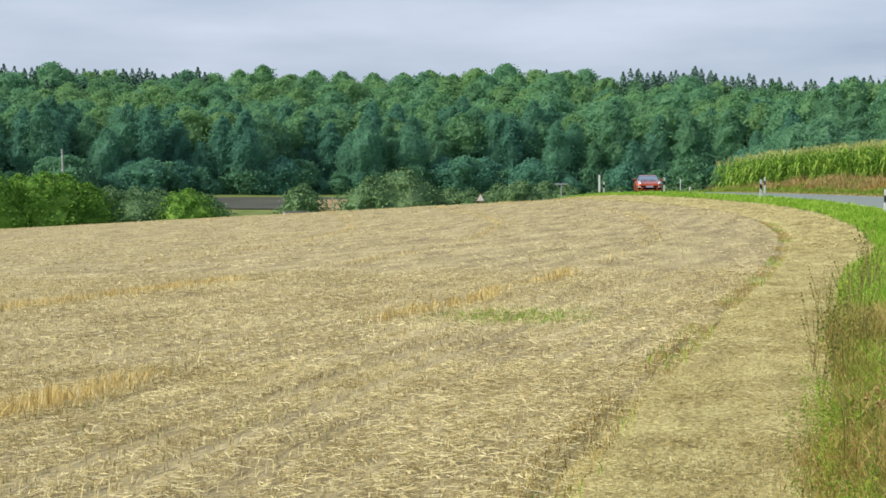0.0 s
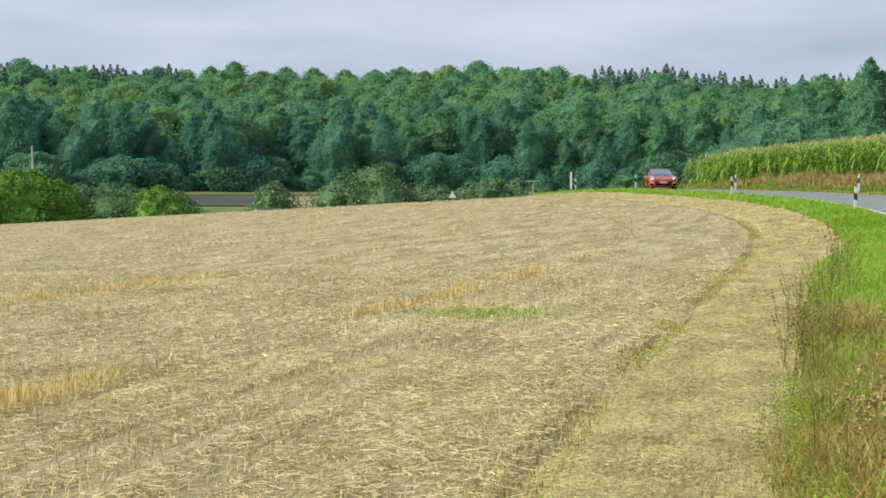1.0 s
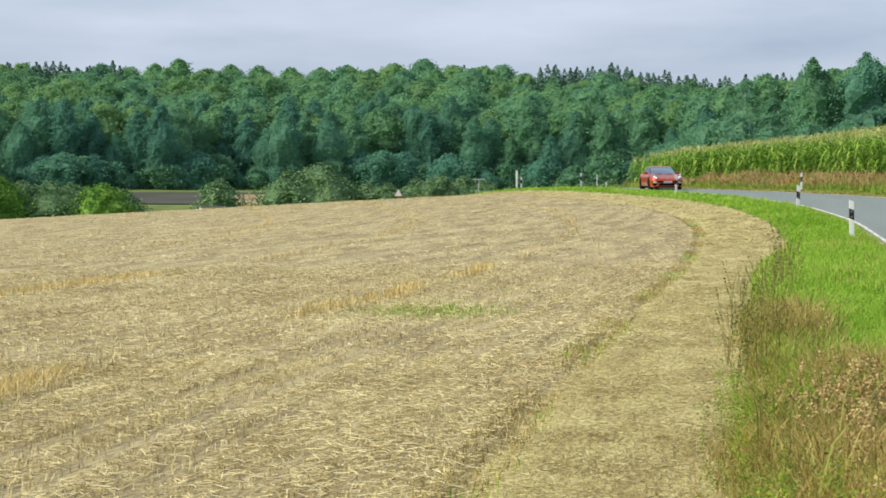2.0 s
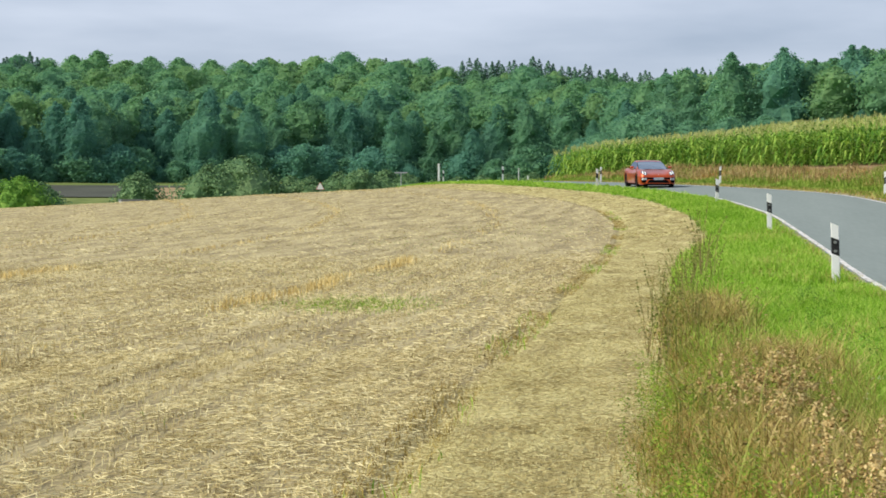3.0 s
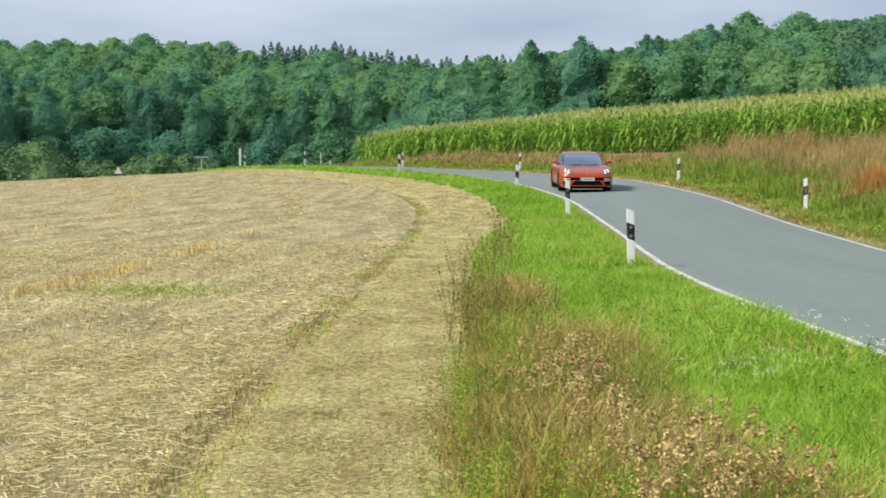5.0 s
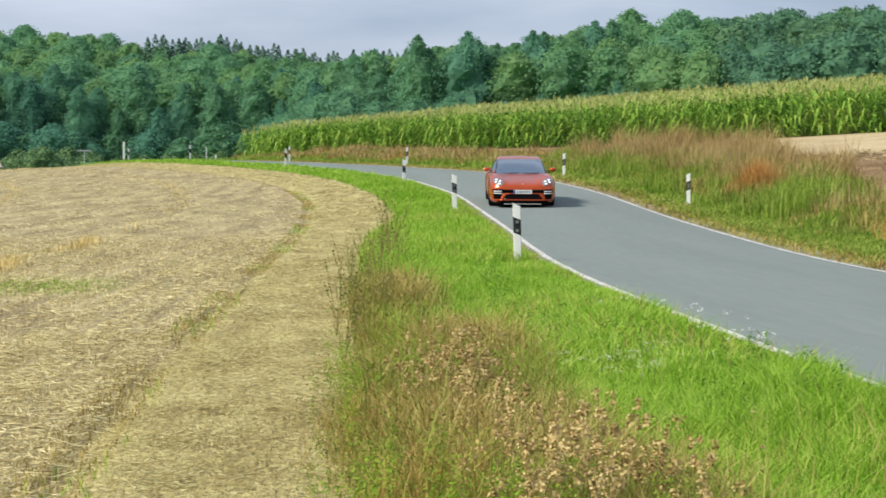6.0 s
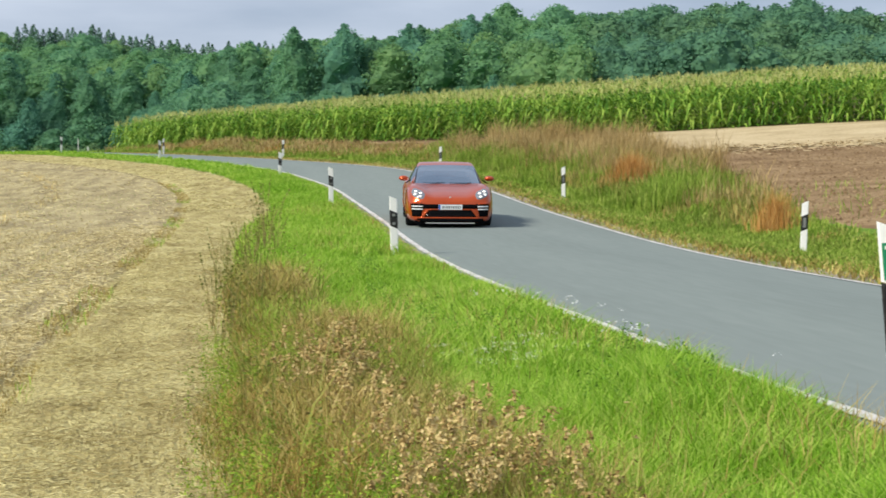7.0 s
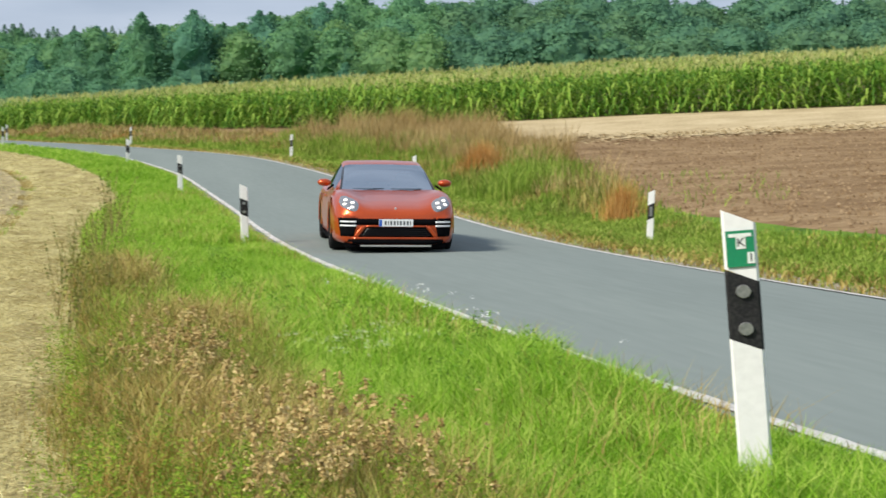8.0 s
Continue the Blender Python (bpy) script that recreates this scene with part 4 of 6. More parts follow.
# stubble in drill rows
row_gap = 0.13
for d0, d1, n, grow_w, name in ((5.5, 14, 42000, 1.0, "stubble"), (14, 32, 60000, 1.5, "stubble"), (32, 118, 80000, 2.2, "stubble")):
    x, y = sector(n, -19, 17, d0, d1)
    u = x - road_left(y)
    snap = np.round(u / row_gap) * row_gap + rng.normal(0, 0.022 * grow_w, n)
    tall = np.exp(-((u + 8.9 + 0.15 * np.sin(y)) / 0.22) ** 2) + np.exp(-((u + 15.2) / 0.3) ** 2) * 0.8 + np.exp(-((u + 22) / 0.4) ** 2) * 0.8
    tall = tall * np.clip(2.6 * clump_noise(x, y, 0.8, 2.0) - 0.25 + rng.uniform(-0.4, 0.4, n), 0, 1)
    thin = 0.5 + 0.2 * np.sin(u * 2.3) + 0.15 * np.sin(u * 5.9 + 1) + 0.25 * (clump_noise(x, y, 3.1) - 0.5)
    band = np.where((u / 0.52) % 1.0 < 0.66, 1.0, 0.35 + 0.65 * smooth(y, 18, 40))
    keep = (u < -4.75) & (rng.uniform(0, 1, n) < (0.25 + 0.9 * thin) * band + tall) & (y < 122)
    x = (road_left(y) + snap)[keep]
    y, tl = y[keep], tall[keep]
    gold = tl > 0.5
    h = rng.uniform(0.025, 0.065, len(x)) * (1 + 2.6 * tl) * (1 if d0 < 30 else 0.85)
    wd = rng.uniform(0.004, 0.008, len(x)) * grow_w * (1 + 0.6 * tl)
    for sel, m, words in ((~gold, M_STRAW, "short pale straw stubble standing in drill rows"), (gold, M_GOLD, "taller golden stubble left standing in a row")):
        blades(name, x[sel], y[sel], h[sel], wd[sel], m, 0.35, 0.1, label=words, category="stubble")
for d0, d1, n, s in ((5.5, 14, 100000, 0.9), (14, 34, 100000, 1.5), (34, 116, 100000, 3.2)):
    x, y = sector(n, -19, 17, d0, d1)
    u = x - road_left(y)
    thin = 0.5 + 0.25 * np.sin(u * 1.3 + 2) + 0.5 * (clump_noise(x, y, 2.7, 4.0) - 0.5)
    swath = np.where((u / 0.52) % 1.0 < 0.62, 1.0, 0.0) * (1 - 0.6 * smooth(y, 18, 40)) + 0.35 * np.sin(u * 2 * math.pi / 3.1)
    patchy = clump_noise(x, y, 9.0, 1.0) * 0.5 + clump_noise(x, y, 23.0, 2.0) * 0.5
    keep = (u < -4.7) & (rng.uniform(0, 1, n) < (0.05 + 0.4 * thin + 0.5 * swath) * (0.35 + 1.3 * patchy)) & (y < 120)
    x, y = x[keep], y[keep]
    straws("loose_straw", x, y, rng.uniform(0.03, 0.11, len(x)) * s ** 0.4, rng.uniform(0.003, 0.006, len(x)) * s, M_STRAW, "loose cut straw lying on the stubble field", "straw", 0.05)

# mown hay strip
for y0, y1, n, s in ((-6, 3.5, 12000, 1.8), (3.5, 14, 52000, 0.9), (14, 40, 30000, 1.8), (40, 122, 20000, 4.2)):
    x, y, u = along(n, -4.8, -3.1 if y1 < 20 else -2.3, y0, y1, 1.2)
    keep = (rng.uniform(0, 1, n) < 0.15 + 0.5 * clump_noise(x, y, 1.4, 1.0) + 0.4 * clump_noise(x, y, 4.3, 5.0)) & (u < -3.0 + 0.6 * smooth(y, 27, 40))
    x, y = x[keep], y[keep]
    straws("mown_hay", x, y, rng.uniform(0.02, 0.06, len(x)) * s ** 0.5, rng.uniform(0.002, 0.004, len(x)) * s, M_HAY, "mown dry hay lying on the field margin", "hay", 0.06)
x, y, u = along(60000, -4.7, -3.5, 3, 26, 1.2)
keep = clump_noise(x, y, 1.9, 7.0) > 0.36
blades("hay_stubble", x[keep], y[keep], rng.uniform(0.015, 0.045, keep.sum()), rng.uniform(0.002, 0.004, keep.sum()), M_HAY, 0.5, 0.6, label="short cut grass stubble on the mown strip", category="hay")
x, y, u = along(9000, -4.5, -3.2, 4, 30, 1.2)
keep = clump_noise(x, y, 2.7, 3.0) * 0.5 + clump_noise(x * 0.5, y * 3.0, 2.3, 1.0) * 0.5 > 0.62
straws("dead_stalks", x[keep], y[keep], rng.uniform(0.03, 0.12, keep.sum()), rng.uniform(0.003, 0.007, keep.sum()), M_STEM, "brown dead stalks lying on the mown hay", "hay", 0.05, rng.normal(0.3, 0.5, keep.sum()))
# greenish tufts along the furrow between stubble and hay
x, y, u = along(11000, -5.0, -4.66, -6, 60, 1.3)
keep = clump_noise(x, y, 1.3, 3.0) > 0.45
blades("furrow_grass", x[keep], y[keep], rng.uniform(0.04, 0.10, keep.sum()), rng.uniform(0.004, 0.009, keep.sum()), [M_DRYGRASS], 0.4, 0.4, label="dry greenish grass along the field's edge furrow")
x, y, u = along(1900, -5.0, -4.6, -6, 60, 1.0)
keep = clump_noise(x, y, 1.1, 5.0) > 0.56
blades("furrow_grass", x[keep], y[keep], rng.uniform(0.06, 0.14, keep.sum()), rng.uniform(0.006, 0.012, keep.sum()), [M_GRASS], 0.4, 0.4, label="dry greenish grass along the field's edge furrow")
# fresh green growth in the stubble
n = 2000
x = rng.normal(0.95, 0.55, n) + rng.normal(0, 0.1, n)
y = 20.6 + rng.normal(0, 0.8, n)
blades("green_regrowth", x, y, rng.uniform(0.03, 0.06, n), rng.uniform(0.006, 0.012, n), M_FRESH, 0.4, 0.3, label="patch of fresh green growth in the stubble", category="grass")
x, y = sector(5000, -14, 12, 9, 60)
u = x - road_left(y)
keep = (u < -5) & (clump_noise(x, y, 0.35, 6.0) > 0.70)
blades("green_regrowth", x[keep], y[keep], rng.uniform(0.03, 0.07, keep.sum()), rng.uniform(0.006, 0.012, keep.sum()), M_BANK, 0.4, 0.3, label="sparse fresh green growth in the stubble", category="grass")

# verge grass by the road
for y0, y1, n, s, hh in ((-6, 1.5, 16000, 1.6, 1.0), (1.5, 9, 62000, 1.1, 1.0), (9, 22, 48000, 1.7, 1.0), (22, 60, 48000, 2.5, 0.9), (60, 128, 20000, 5.4, 0.9)):
    x, y, u = along(n, -3.25 if y0 > 20 else -2.2, 0.04, y0, y1)
    q = clump_noise(x, y, 2.3) * 0.6 + clump_noise(x, y, 6.1, 2.0) * 0.4
    low = np.clip((0.1 - u) / 0.5, 0.25, 1)
    h = rng.uniform(0.07, 0.23, n) * (0.35 + 1.3 * q) * low * hh
    keep = u > -3.4 + 1.0 * smooth(y, 27, 40) + rng.uniform(-0.15, 0.15, n)
    x, y, h = x[keep], y[keep], h[keep]
    n = len(x)
    blades("verge_grass", x, y, h, rng.uniform(0.004, 0.008, n) * s, M_GRASS, 0.4, 0.7, label="lush green grass on the road verge")
x, y, u = along(5000, -0.5, 0.08, 1.5, 60, 1.4)
blades("verge_grass_dry", x, y, rng.uniform(0.03, 0.10, len(x)), rng.uniform(0.005, 0.012, len(x)), M_DRYGRASS, 0.5, 0.5, label="dry grass along the asphalt's edge")
x, y, u = along(9000, -2.2, -0.2, 2, 40, 1.5)
keep = clump_noise(x, y, 1.7, 8.0) > 0.6
blades("verge_grass_dry", x[keep], y[keep], rng.uniform(0.15, 0.32, keep.sum()), rng.uniform(0.003, 0.007, keep.sum()), M_DRYGRASS, 0.4, 0.5, label="dry grass stalks between the green")

# verge across the road; bank_edge: how far from the asphalt the weeds reach
bank_edge = glide([-20, 12, 18, 22, 28, 35, 50, 60, 120], [4.2, 4.0, 3.4, 3.1, 4.0, 5.6, 8.6, 9.6, 9.6], 1.5)
for y0, y1, n, s in ((6, 40, 36000, 3.0), (40, 125, 18000, 7.0)):
    x, y, u = along(n, ROAD_W + 0.05, ROAD_W + 2.6, y0, y1)
    h = rng.uniform(0.07, 0.2, n) * np.clip((u - ROAD_W) / 0.9, 0.3, 1)
    blades("verge_grass", x, y, h, rng.uniform(0.005, 0.008, n) * s, M_BANK, 0.4, 0.6, label="green grass on the verge across the road")
x, y, u = along(20000, ROAD_W + 0.05, ROAD_W + 1.5, 6, 120, 1.5)
blades("verge_grass_dry", x, y, rng.uniform(0.05, 0.16, len(x)), rng.uniform(0.012, 0.03, len(x)), M_DRYGRASS, 0.4, 0.5, label="dry grass along the asphalt's edge")
for y0, y1, n, s, m, hgt, cut, seed, u0, u1 in ((12, 60, 30000, 3.0, M_BANK, 0.46, 0.25, 2.0, 1.7, 5.5), (12, 32, 22000, 2.4, M_BANK, 0.34, 0.10, 9.0, 0.8, 4.4), (24, 50, 14000, 2.2, M_DRYGRASS, 0.62, 0.45, 9.5, 2.6, 7.0), (12, 46, 12000, 2.2, M_DRYGRASS, 0.42, 0.55, 5.0, 1.6, 4.4), (40, 68, 34000, 1.6, M_MAUVE, 1.5, 0.36, 1.0, 3.6, 9.4), (34, 66, 18000, 2.6, M_BANK, 0.95, 0.36, 6.0, 2.2, 6.0), (22, 66, 12000, 2.2, M_MUG, 0.8, 0.45, 3.0, 2.0, 6.0), (30, 60, 9000, 2.0, M_MAUVE, 1.1, 0.50, 4.5, 3.0, 7.0), (60, 121, 19000, 4.5, M_MAUVE, 0.75, 0.30, 3.0, 2.6, 6.5), (60, 121, 24000, 6.0, M_BANK, 0.5, 0.20, 8.0, 1.2, 6.5), (60, 121, 14000, 4.5, M_DRYGRASS, 0.5, 0.4, 4.0, 2.2, 6.5), (40, 116, 14000, 4.5, M_RUSSET, 0.5, 0.66, 7.0, 2.4, 6.5)):
    x, y, u = along(n, ROAD_W + u0, ROAD_W + u1, y0, y1)
    keep = clump_noise(x, y, 0.55, seed) * 0.6 + clump_noise(x, y, 1.9, seed) * 0.4 > cut
    keep &= u - ROAD_W < bank_edge(y) + rng.normal(0, 0.15, n)
    x, y = x[keep], y[keep]
    low = 0.38 + 0.62 * smooth(y, 23, 34)
    blades("bank_weeds", x, y, low * hgt * rng.uniform(0.35, 1.05, len(x)) * (0.35 + 0.9 * clump_noise(x, y, 1.3, seed + 3)), rng.uniform(0.006, 0.012, len(x)) * s, m, 0.25, 0.25, label="dry brown and green weeds on the bank across the road", category="weeds")
for cx, cy, r, hgt, n in ((22.8, 41.5, 0.95, 1.3, 1700), (18.15, 27.0, 0.5, 1.0, 700)):
    g, rr = rng.uniform(0, 2 * math.pi, n), np.abs(rng.normal(0, r * 0.55, n))
    blades("dock_clump", cx + rr * np.cos(g), cy + rr * np.sin(g), hgt * rng.uniform(0.5, 1.05, n) * np.clip(1.2 - rr / r * 0.5, 0.4, 1), rng.uniform(0.006, 0.014, n), M_RUSSET, 0.2, 0.2, label="russet clump of dried dock on the bank", category="weeds")

# tall weeds between hay and verge; weed_edge: their ragged limit towards the hay
weed_edge = glide([-10, 3, 6, 12.6, 20, 26, 30], [-3.8, -3.74, -3.66, -3.54, -3.28, -3.0, -2.8], 1.5)
for y0, y1, n, s in ((-6, 3, 9000, 1.6), (3.0, 11, 30000, 1.0), (11, 30, 34000, 1.6)):
    x, y, u = along(n, -3.95, -2.0, y0, y1)
    fade = (1 - smooth(y, 26, 32)) * (u < -2.0 - 0.75 * smooth(y, 10, 22) - 0.25 * clump_noise(x, y, 1.2, 3.0))
    keep = rng.uniform(0, 1, n) < (0.40 + 0.6 * clump_noise(x, y, 1.6, 2.0)) * fade
    keep &= u > weed_edge(y) + 0.42 * clump_noise(x, y, 1.9, 4.0) * clump_noise(x, y, 0.7, 1.0) + rng.normal(0, 0.13, n)
    x, y, u = x[keep], y[keep], u[keep]
    blades("weed_grass", x, y, rng.uniform(0.10, 0.46, len(x)) * np.clip((u - weed_edge(y) + 0.15) / 0.8, 0.15, 1) * (0.45 + 0.85 * clump_noise(x, y, 1.5, 3.0)), rng.uniform(0.003, 0.006, len(x)) * s, M_DRYGRASS, 0.45, 0.6, label="dry yellowish grass among tall weeds", category="weeds")
    x, y, u = along(n, -3.9, -1.85, y0, y1)
    keep = (u > weed_edge(y) + 0.5 * clump_noise(x, y, 1.7, 5.0) * clump_noise(x, y, 0.6, 2.0) + rng.normal(0, 0.12, n)) & (rng.uniform(0, 1, n) < (0.14 + 0.42 * clump_noise(x, y, 1.3, 6.0)) * np.clip((u + 3.6) / 0.7, 0.2, 1))
    x, y, u = x[keep], y[keep], u[keep]
    blades("weed_grass", x, y, rng.uniform(0.08, 0.30, len(x)) * np.clip((u + 3.6) / 0.6, 0.3, 1), rng.uniform(0.004, 0.007, len(x)) * s, M_GRASS, 0.35, 0.5, label="green grass among tall weeds", category="weeds")


# dry and rusty grass where the tall weeds meet the verge
for n, m, h0, h1 in ((9000, M_DRYGRASS, 0.12, 0.42), (2500, M_RUST, 0.12, 0.40), (10000, M_OLIVE, 0.12, 0.44), (2500, M_MUG, 0.15, 0.45)):
    x, y, u = along(n, -3.3, -2.0, 8.5, 24, 1.2)
    keep = (u > weed_edge(y) + 0.1) & (u < -2.2 - 0.4 * clump_noise(x, y, 1.1, 3.0) - 0.7 * smooth(y, 10, 22)) & (clump_noise(x, y, 2.1, 1.0) > 0.25)
    x, y = x[keep], y[keep]
    blades("weed_grass", x, y, rng.uniform(h0, h1, len(x)) * (0.5 + 0.7 * clump_noise(x, y, 1.6, 2.0)), rng.uniform(0.003, 0.006, len(x)) * 1.5, m, 0.45, 0.6, label="dry brown grass beside the green verge", category="weeds")


def leafy(name, cx, cy, h, r, n, size, material, label, top=1.0, low=0.05, slim=0.32):
    """A leafy herb: stems with leaves all over."""
    m = len(cx)
    z = ground(cx, cy)
    idx = np.repeat(np.arange(m), n)
    q = rng.uniform(low, top, m * n)
    g = rng.uniform(0, 2 * math.pi, m * n)
    rr = np.abs(rng.normal(0, 1, m * n)) * (r[idx] * (0.4 + 0.6 * q))
    p = np.stack([cx[idx] + rr * np.cos(g), cy[idx] + rr * np.sin(g), z[idx] + h[idx] * q], -1)
    d = np.stack([np.cos(g), np.sin(g), np.full(m * n, 0.8)], -1)
    v, f = leaf_quads(p, d, size, 0.5, slim)
    ob = new(name, mesh_np(name, v, f, material))
    return tagged(ob, label, "weeds", kind="stuff")


x, y, u = along(560, -3.8, -2.3, 3.2, 10.5, 1.1)
keep = (clump_noise(x, y, 1.0, 9.0) + 0.25 * smooth(-u, 2.7, 3.3) > 0.50) & (u > weed_edge(y) + 0.12 + rng.normal(0, 0.1, len(u)))
x, y = x[keep], y[keep]
leafy("green_herbs", x, y, rng.uniform(0.14, 0.40, len(x)), rng.uniform(0.04, 0.09, len(x)), 150, 0.0085, M_HERB, "leafy green weeds growing among dry grass")
# brown seed heads: dried thistles and docks in loose clusters
for az0, az_w, d0, d_w, count, low_h, high_h in ((17.8, 0.75, 8.8, 0.5, 15, 0.34, 0.56), (19.0, 0.5, 7.6, 0.4, 5, 0.30, 0.46), (21.6, 1.3, 5.7, 0.4, 15, 0.36, 0.60), (26.0, 1.6, 5.7, 0.4, 7, 0.30, 0.48)):
    ang, dist = np.radians(rng.normal(az0, az_w, count)), rng.normal(d0, d_w, count)
    x, y = dist * np.sin(ang), dist * np.cos(ang)
    hh = rng.uniform(low_h, high_h, count)
    k = 11
    hx = np.repeat(x, k) + rng.normal(0, 0.085, count * k)
    hy = np.repeat(y, k) + rng.normal(0, 0.085, count * k)
    hz = np.repeat(hh, k) * rng.uniform(0.42, 1.0, count * k)
    leafy("seed_heads", hx, hy, hz, rng.uniform(0.010, 0.021, count * k), 34, 0.0088, M_SEED, "brown dried seed heads of thistle and dock", 1.03, 0.92, 0.6)
    blades("weed_stems", np.repeat(x, 6) + rng.normal(0, 0.03, count * 6), np.repeat(y, 6) + rng.normal(0, 0.03, count * 6), np.repeat(hh, 6) * rng.uniform(0.8, 1.05, count * 6), np.full(count * 6, 0.005), M_STEM, 0.2, 0.2, label="dry brown stems of the weeds", category="weeds")
x, y = sector(2600, 12.5, 19, 5.8, 8.4)
keep = (clump_noise(x, y, 3.3, 1.0) > 0.5) & (x - road_left(y) > -3.5)
blades("weed_grass", x[keep], y[keep], rng.uniform(0.10, 0.36, keep.sum()), rng.uniform(0.003, 0.006, keep.sum()), M_RUST, 0.4, 0.5, label="rust-coloured dry grass among the weeds", category="weeds")


def mugwort(h, stems):
    """A tall weed: several upright stems, each with short side shoots."""
    base = new("mugwort_plant")
    for i in range(stems):
        g = rng.uniform(0, 2 * math.pi)
        hs = h * rng.uniform(0.65, 1.0)
        out = rng.uniform(0.04, 0.42) * hs
        top = np.array([math.cos(g) * out, math.sin(g) * out, hs])
        mid = top * (0.35, 0.35, 0.55)
        stem = new("stem", mesh_np("stem", *tube([(0, 0, -0.03), mid, top], [0.005, 0.004, 0.0015], 5), M_STEM))
        stem.parent = base
        k = 34
        q = rng.uniform(0.35, 1.02, k)[:, None]
        p = 2 * q * (1 - q) * mid * (1.0, 1.0, 0.95) + q * q * top + rng.normal(0, 1, (k, 3)) * (0.016, 0.016, 0.02) * (1.25 - q)
        leaf = new("foliage", mesh_np("foliage", *leaf_quads(p, rng.normal(0, 1, (k, 3)) + (0, 0, 0.5), 0.0125, 0.4), M_MUG))
        leaf.parent = stem
        leaf["kind"] = "stuff"
    return tagged(base, "tall dark mugwort weed with upright shoots", "weed", "tall weeds beside the hay strip")


protos = [mugwort(1.0, 6), mugwort(0.85, 4), mugwort(0.95, 6)]
spots = [(15.35, 26.2, 1.0), (15.75, 25.8, 0.86), (15.1, 25.0, 0.72), (14.7, 21.0, 0.62), (14.9, 22.8, 0.62), (13.9, 16.5, 0.66), (14.7, 17.5, 0.60), (13.4, 13.6, 0.62), (14.1, 12.8, 0.66), (15.1, 15.5, 0.58), (13.7, 11.4, 0.56), (15.5, 27.4, 0.8)]
for i, (a, d, s) in enumerate(spots):
    x, y = polar(a, d)
    ob = protos[i] if i < 3 else copy_thing(protos[i % 3], pose(x, y, 0))
    ob.matrix_basis = place(x, y, rng.uniform(0, 360), s * 1.36, 0.0)

# thin dark stalks at the ragged edge of the weeds
for y0, y1, n, s in ((4, 12, 90, 1.0), (12, 28, 220, 1.3)):
    x, y, u = along(n, -3.5, -2.4, y0, y1)
    keep = clump_noise(x, y, 2.0, 2.0) > 0.4
    x, y, u = x[keep], y[keep], u[keep]
    hs = rng.uniform(0.3, 0.75, len(x)) * np.clip((u + 3.95) / 0.5, 0.5, 1)
    blades("weed_stalks", x, y, hs, rng.uniform(0.004, 0.007, len(x)) * s, M_MUG, 0.3, 0.35, label="thin dark stalks of dried weeds", category="weeds")
    k = 7
    q = rng.uniform(0.5, 0.98, len(x) * k)
    xi, yi, hi2 = np.repeat(x, k), np.repeat(y, k), np.repeat(hs, k)
    p = np.stack([xi + rng.normal(0, 0.02, len(xi)), yi + rng.normal(0, 0.02, len(xi)), ground(xi, yi) + hi2 * q], -1)
    v, f = leaf_quads(p, rng.normal(0, 1, p.shape), 0.011 * s, 0.4, 0.4)
    tagged(new("weed_seeds", mesh_np("weed_seeds", v, f, M_STEM)), "small dry seeds on weed stalks", "weeds", kind="stuff")
x, y, u = along(14000, -3.6, -2.1, 3.2, 11)
keep = (u > weed_edge(y) + rng.normal(0.05, 0.1, len(u))) & (clump_noise(x, y, 2.2, 7.0) > 0.3)
x, y, u = x[keep], y[keep], u[keep]
blades("weed_grass", x, y, rng.uniform(0.10, 0.38, len(x)) * np.clip((u - weed_edge(y) + 0.15) / 0.7, 0.2, 1), rng.uniform(0.003, 0.006, len(x)), M_OLIVE, 0.4, 0.6, label="olive green grass among tall weeds", category="weeds")
x, y, u = along(9000, -3.4, -2.2, 3.4, 8)
blades("weed_grass", x, y, rng.uniform(0.10, 0.36, len(x)) * np.clip((u + 3.6) / 1.0, 0.2, 1), rng.uniform(0.003, 0.005, len(x)), M_DRYGRASS, 0.5, 0.7, label="golden dry grass among tall weeds", category="weeds")

# small white flowers in the verge
x, y, u = along(90, -1.3, -0.15, 6.5, 14)
keep = clump_noise(x, y, 2.1, 3.3) > 0.55
x, y = x[keep], y[keep]
blades("flower_stalks", x, y, np.full(len(x), 0.30), np.full(len(x), 0.004), M_STEM, 0.02, 0.02, label="thin stalks of small verge flowers", category="flowers")
n = len(x) * 6
v, f = leaf_quads(np.stack([np.repeat(x, 6) + rng.normal(0, 0.016, n), np.repeat(y, 6) + rng.normal(0, 0.016, n), np.repeat(ground(x, y), 6) + 0.29 + rng.normal(0, 0.008, n)], -1), np.tile((0, -0.3, 1.0), (n, 1)), 0.006, 0.3)
tagged(new("verge_flowers", mesh_np("verge_flowers", v, f, M_WHITE)), "small white umbel flowers in the green verge", "flowers", kind="stuff")

# leafy dark clumps and a patch of white umbels in the verge
M_VHERB = mat("verge_herb", (0.07, 0.17, 0.02), (0.14, 0.29, 0.035), (0.23, 0.39, 0.06), 1.2, 0.7, island=0.3, through_light=0.25)
hx0 = np.array([4.74, 4.35, 5.2, 6.1, 4.9, 7.0, 3.9, 6.6])
hy0 = np.array([12.1, 10.4, 14.6, 17.5, 8.8, 20.5, 7.0, 18.8])
k = 9
hx1, hy1 = np.repeat(hx0, k) + rng.normal(0, 0.13, 8 * k), np.repeat(hy0, k) + rng.normal(0, 0.16, 8 * k)
leafy("verge_herbs", hx1, hy1, rng.uniform(0.16, 0.34, 8 * k), rng.uniform(0.04, 0.08, 8 * k), 60, 0.014, M_VHERB, "dark leafy herbs in the green verge")
fx, fy = 4.07 + rng.normal(0, 0.2, 70), 9.0 + rng.normal(0, 0.36, 70)
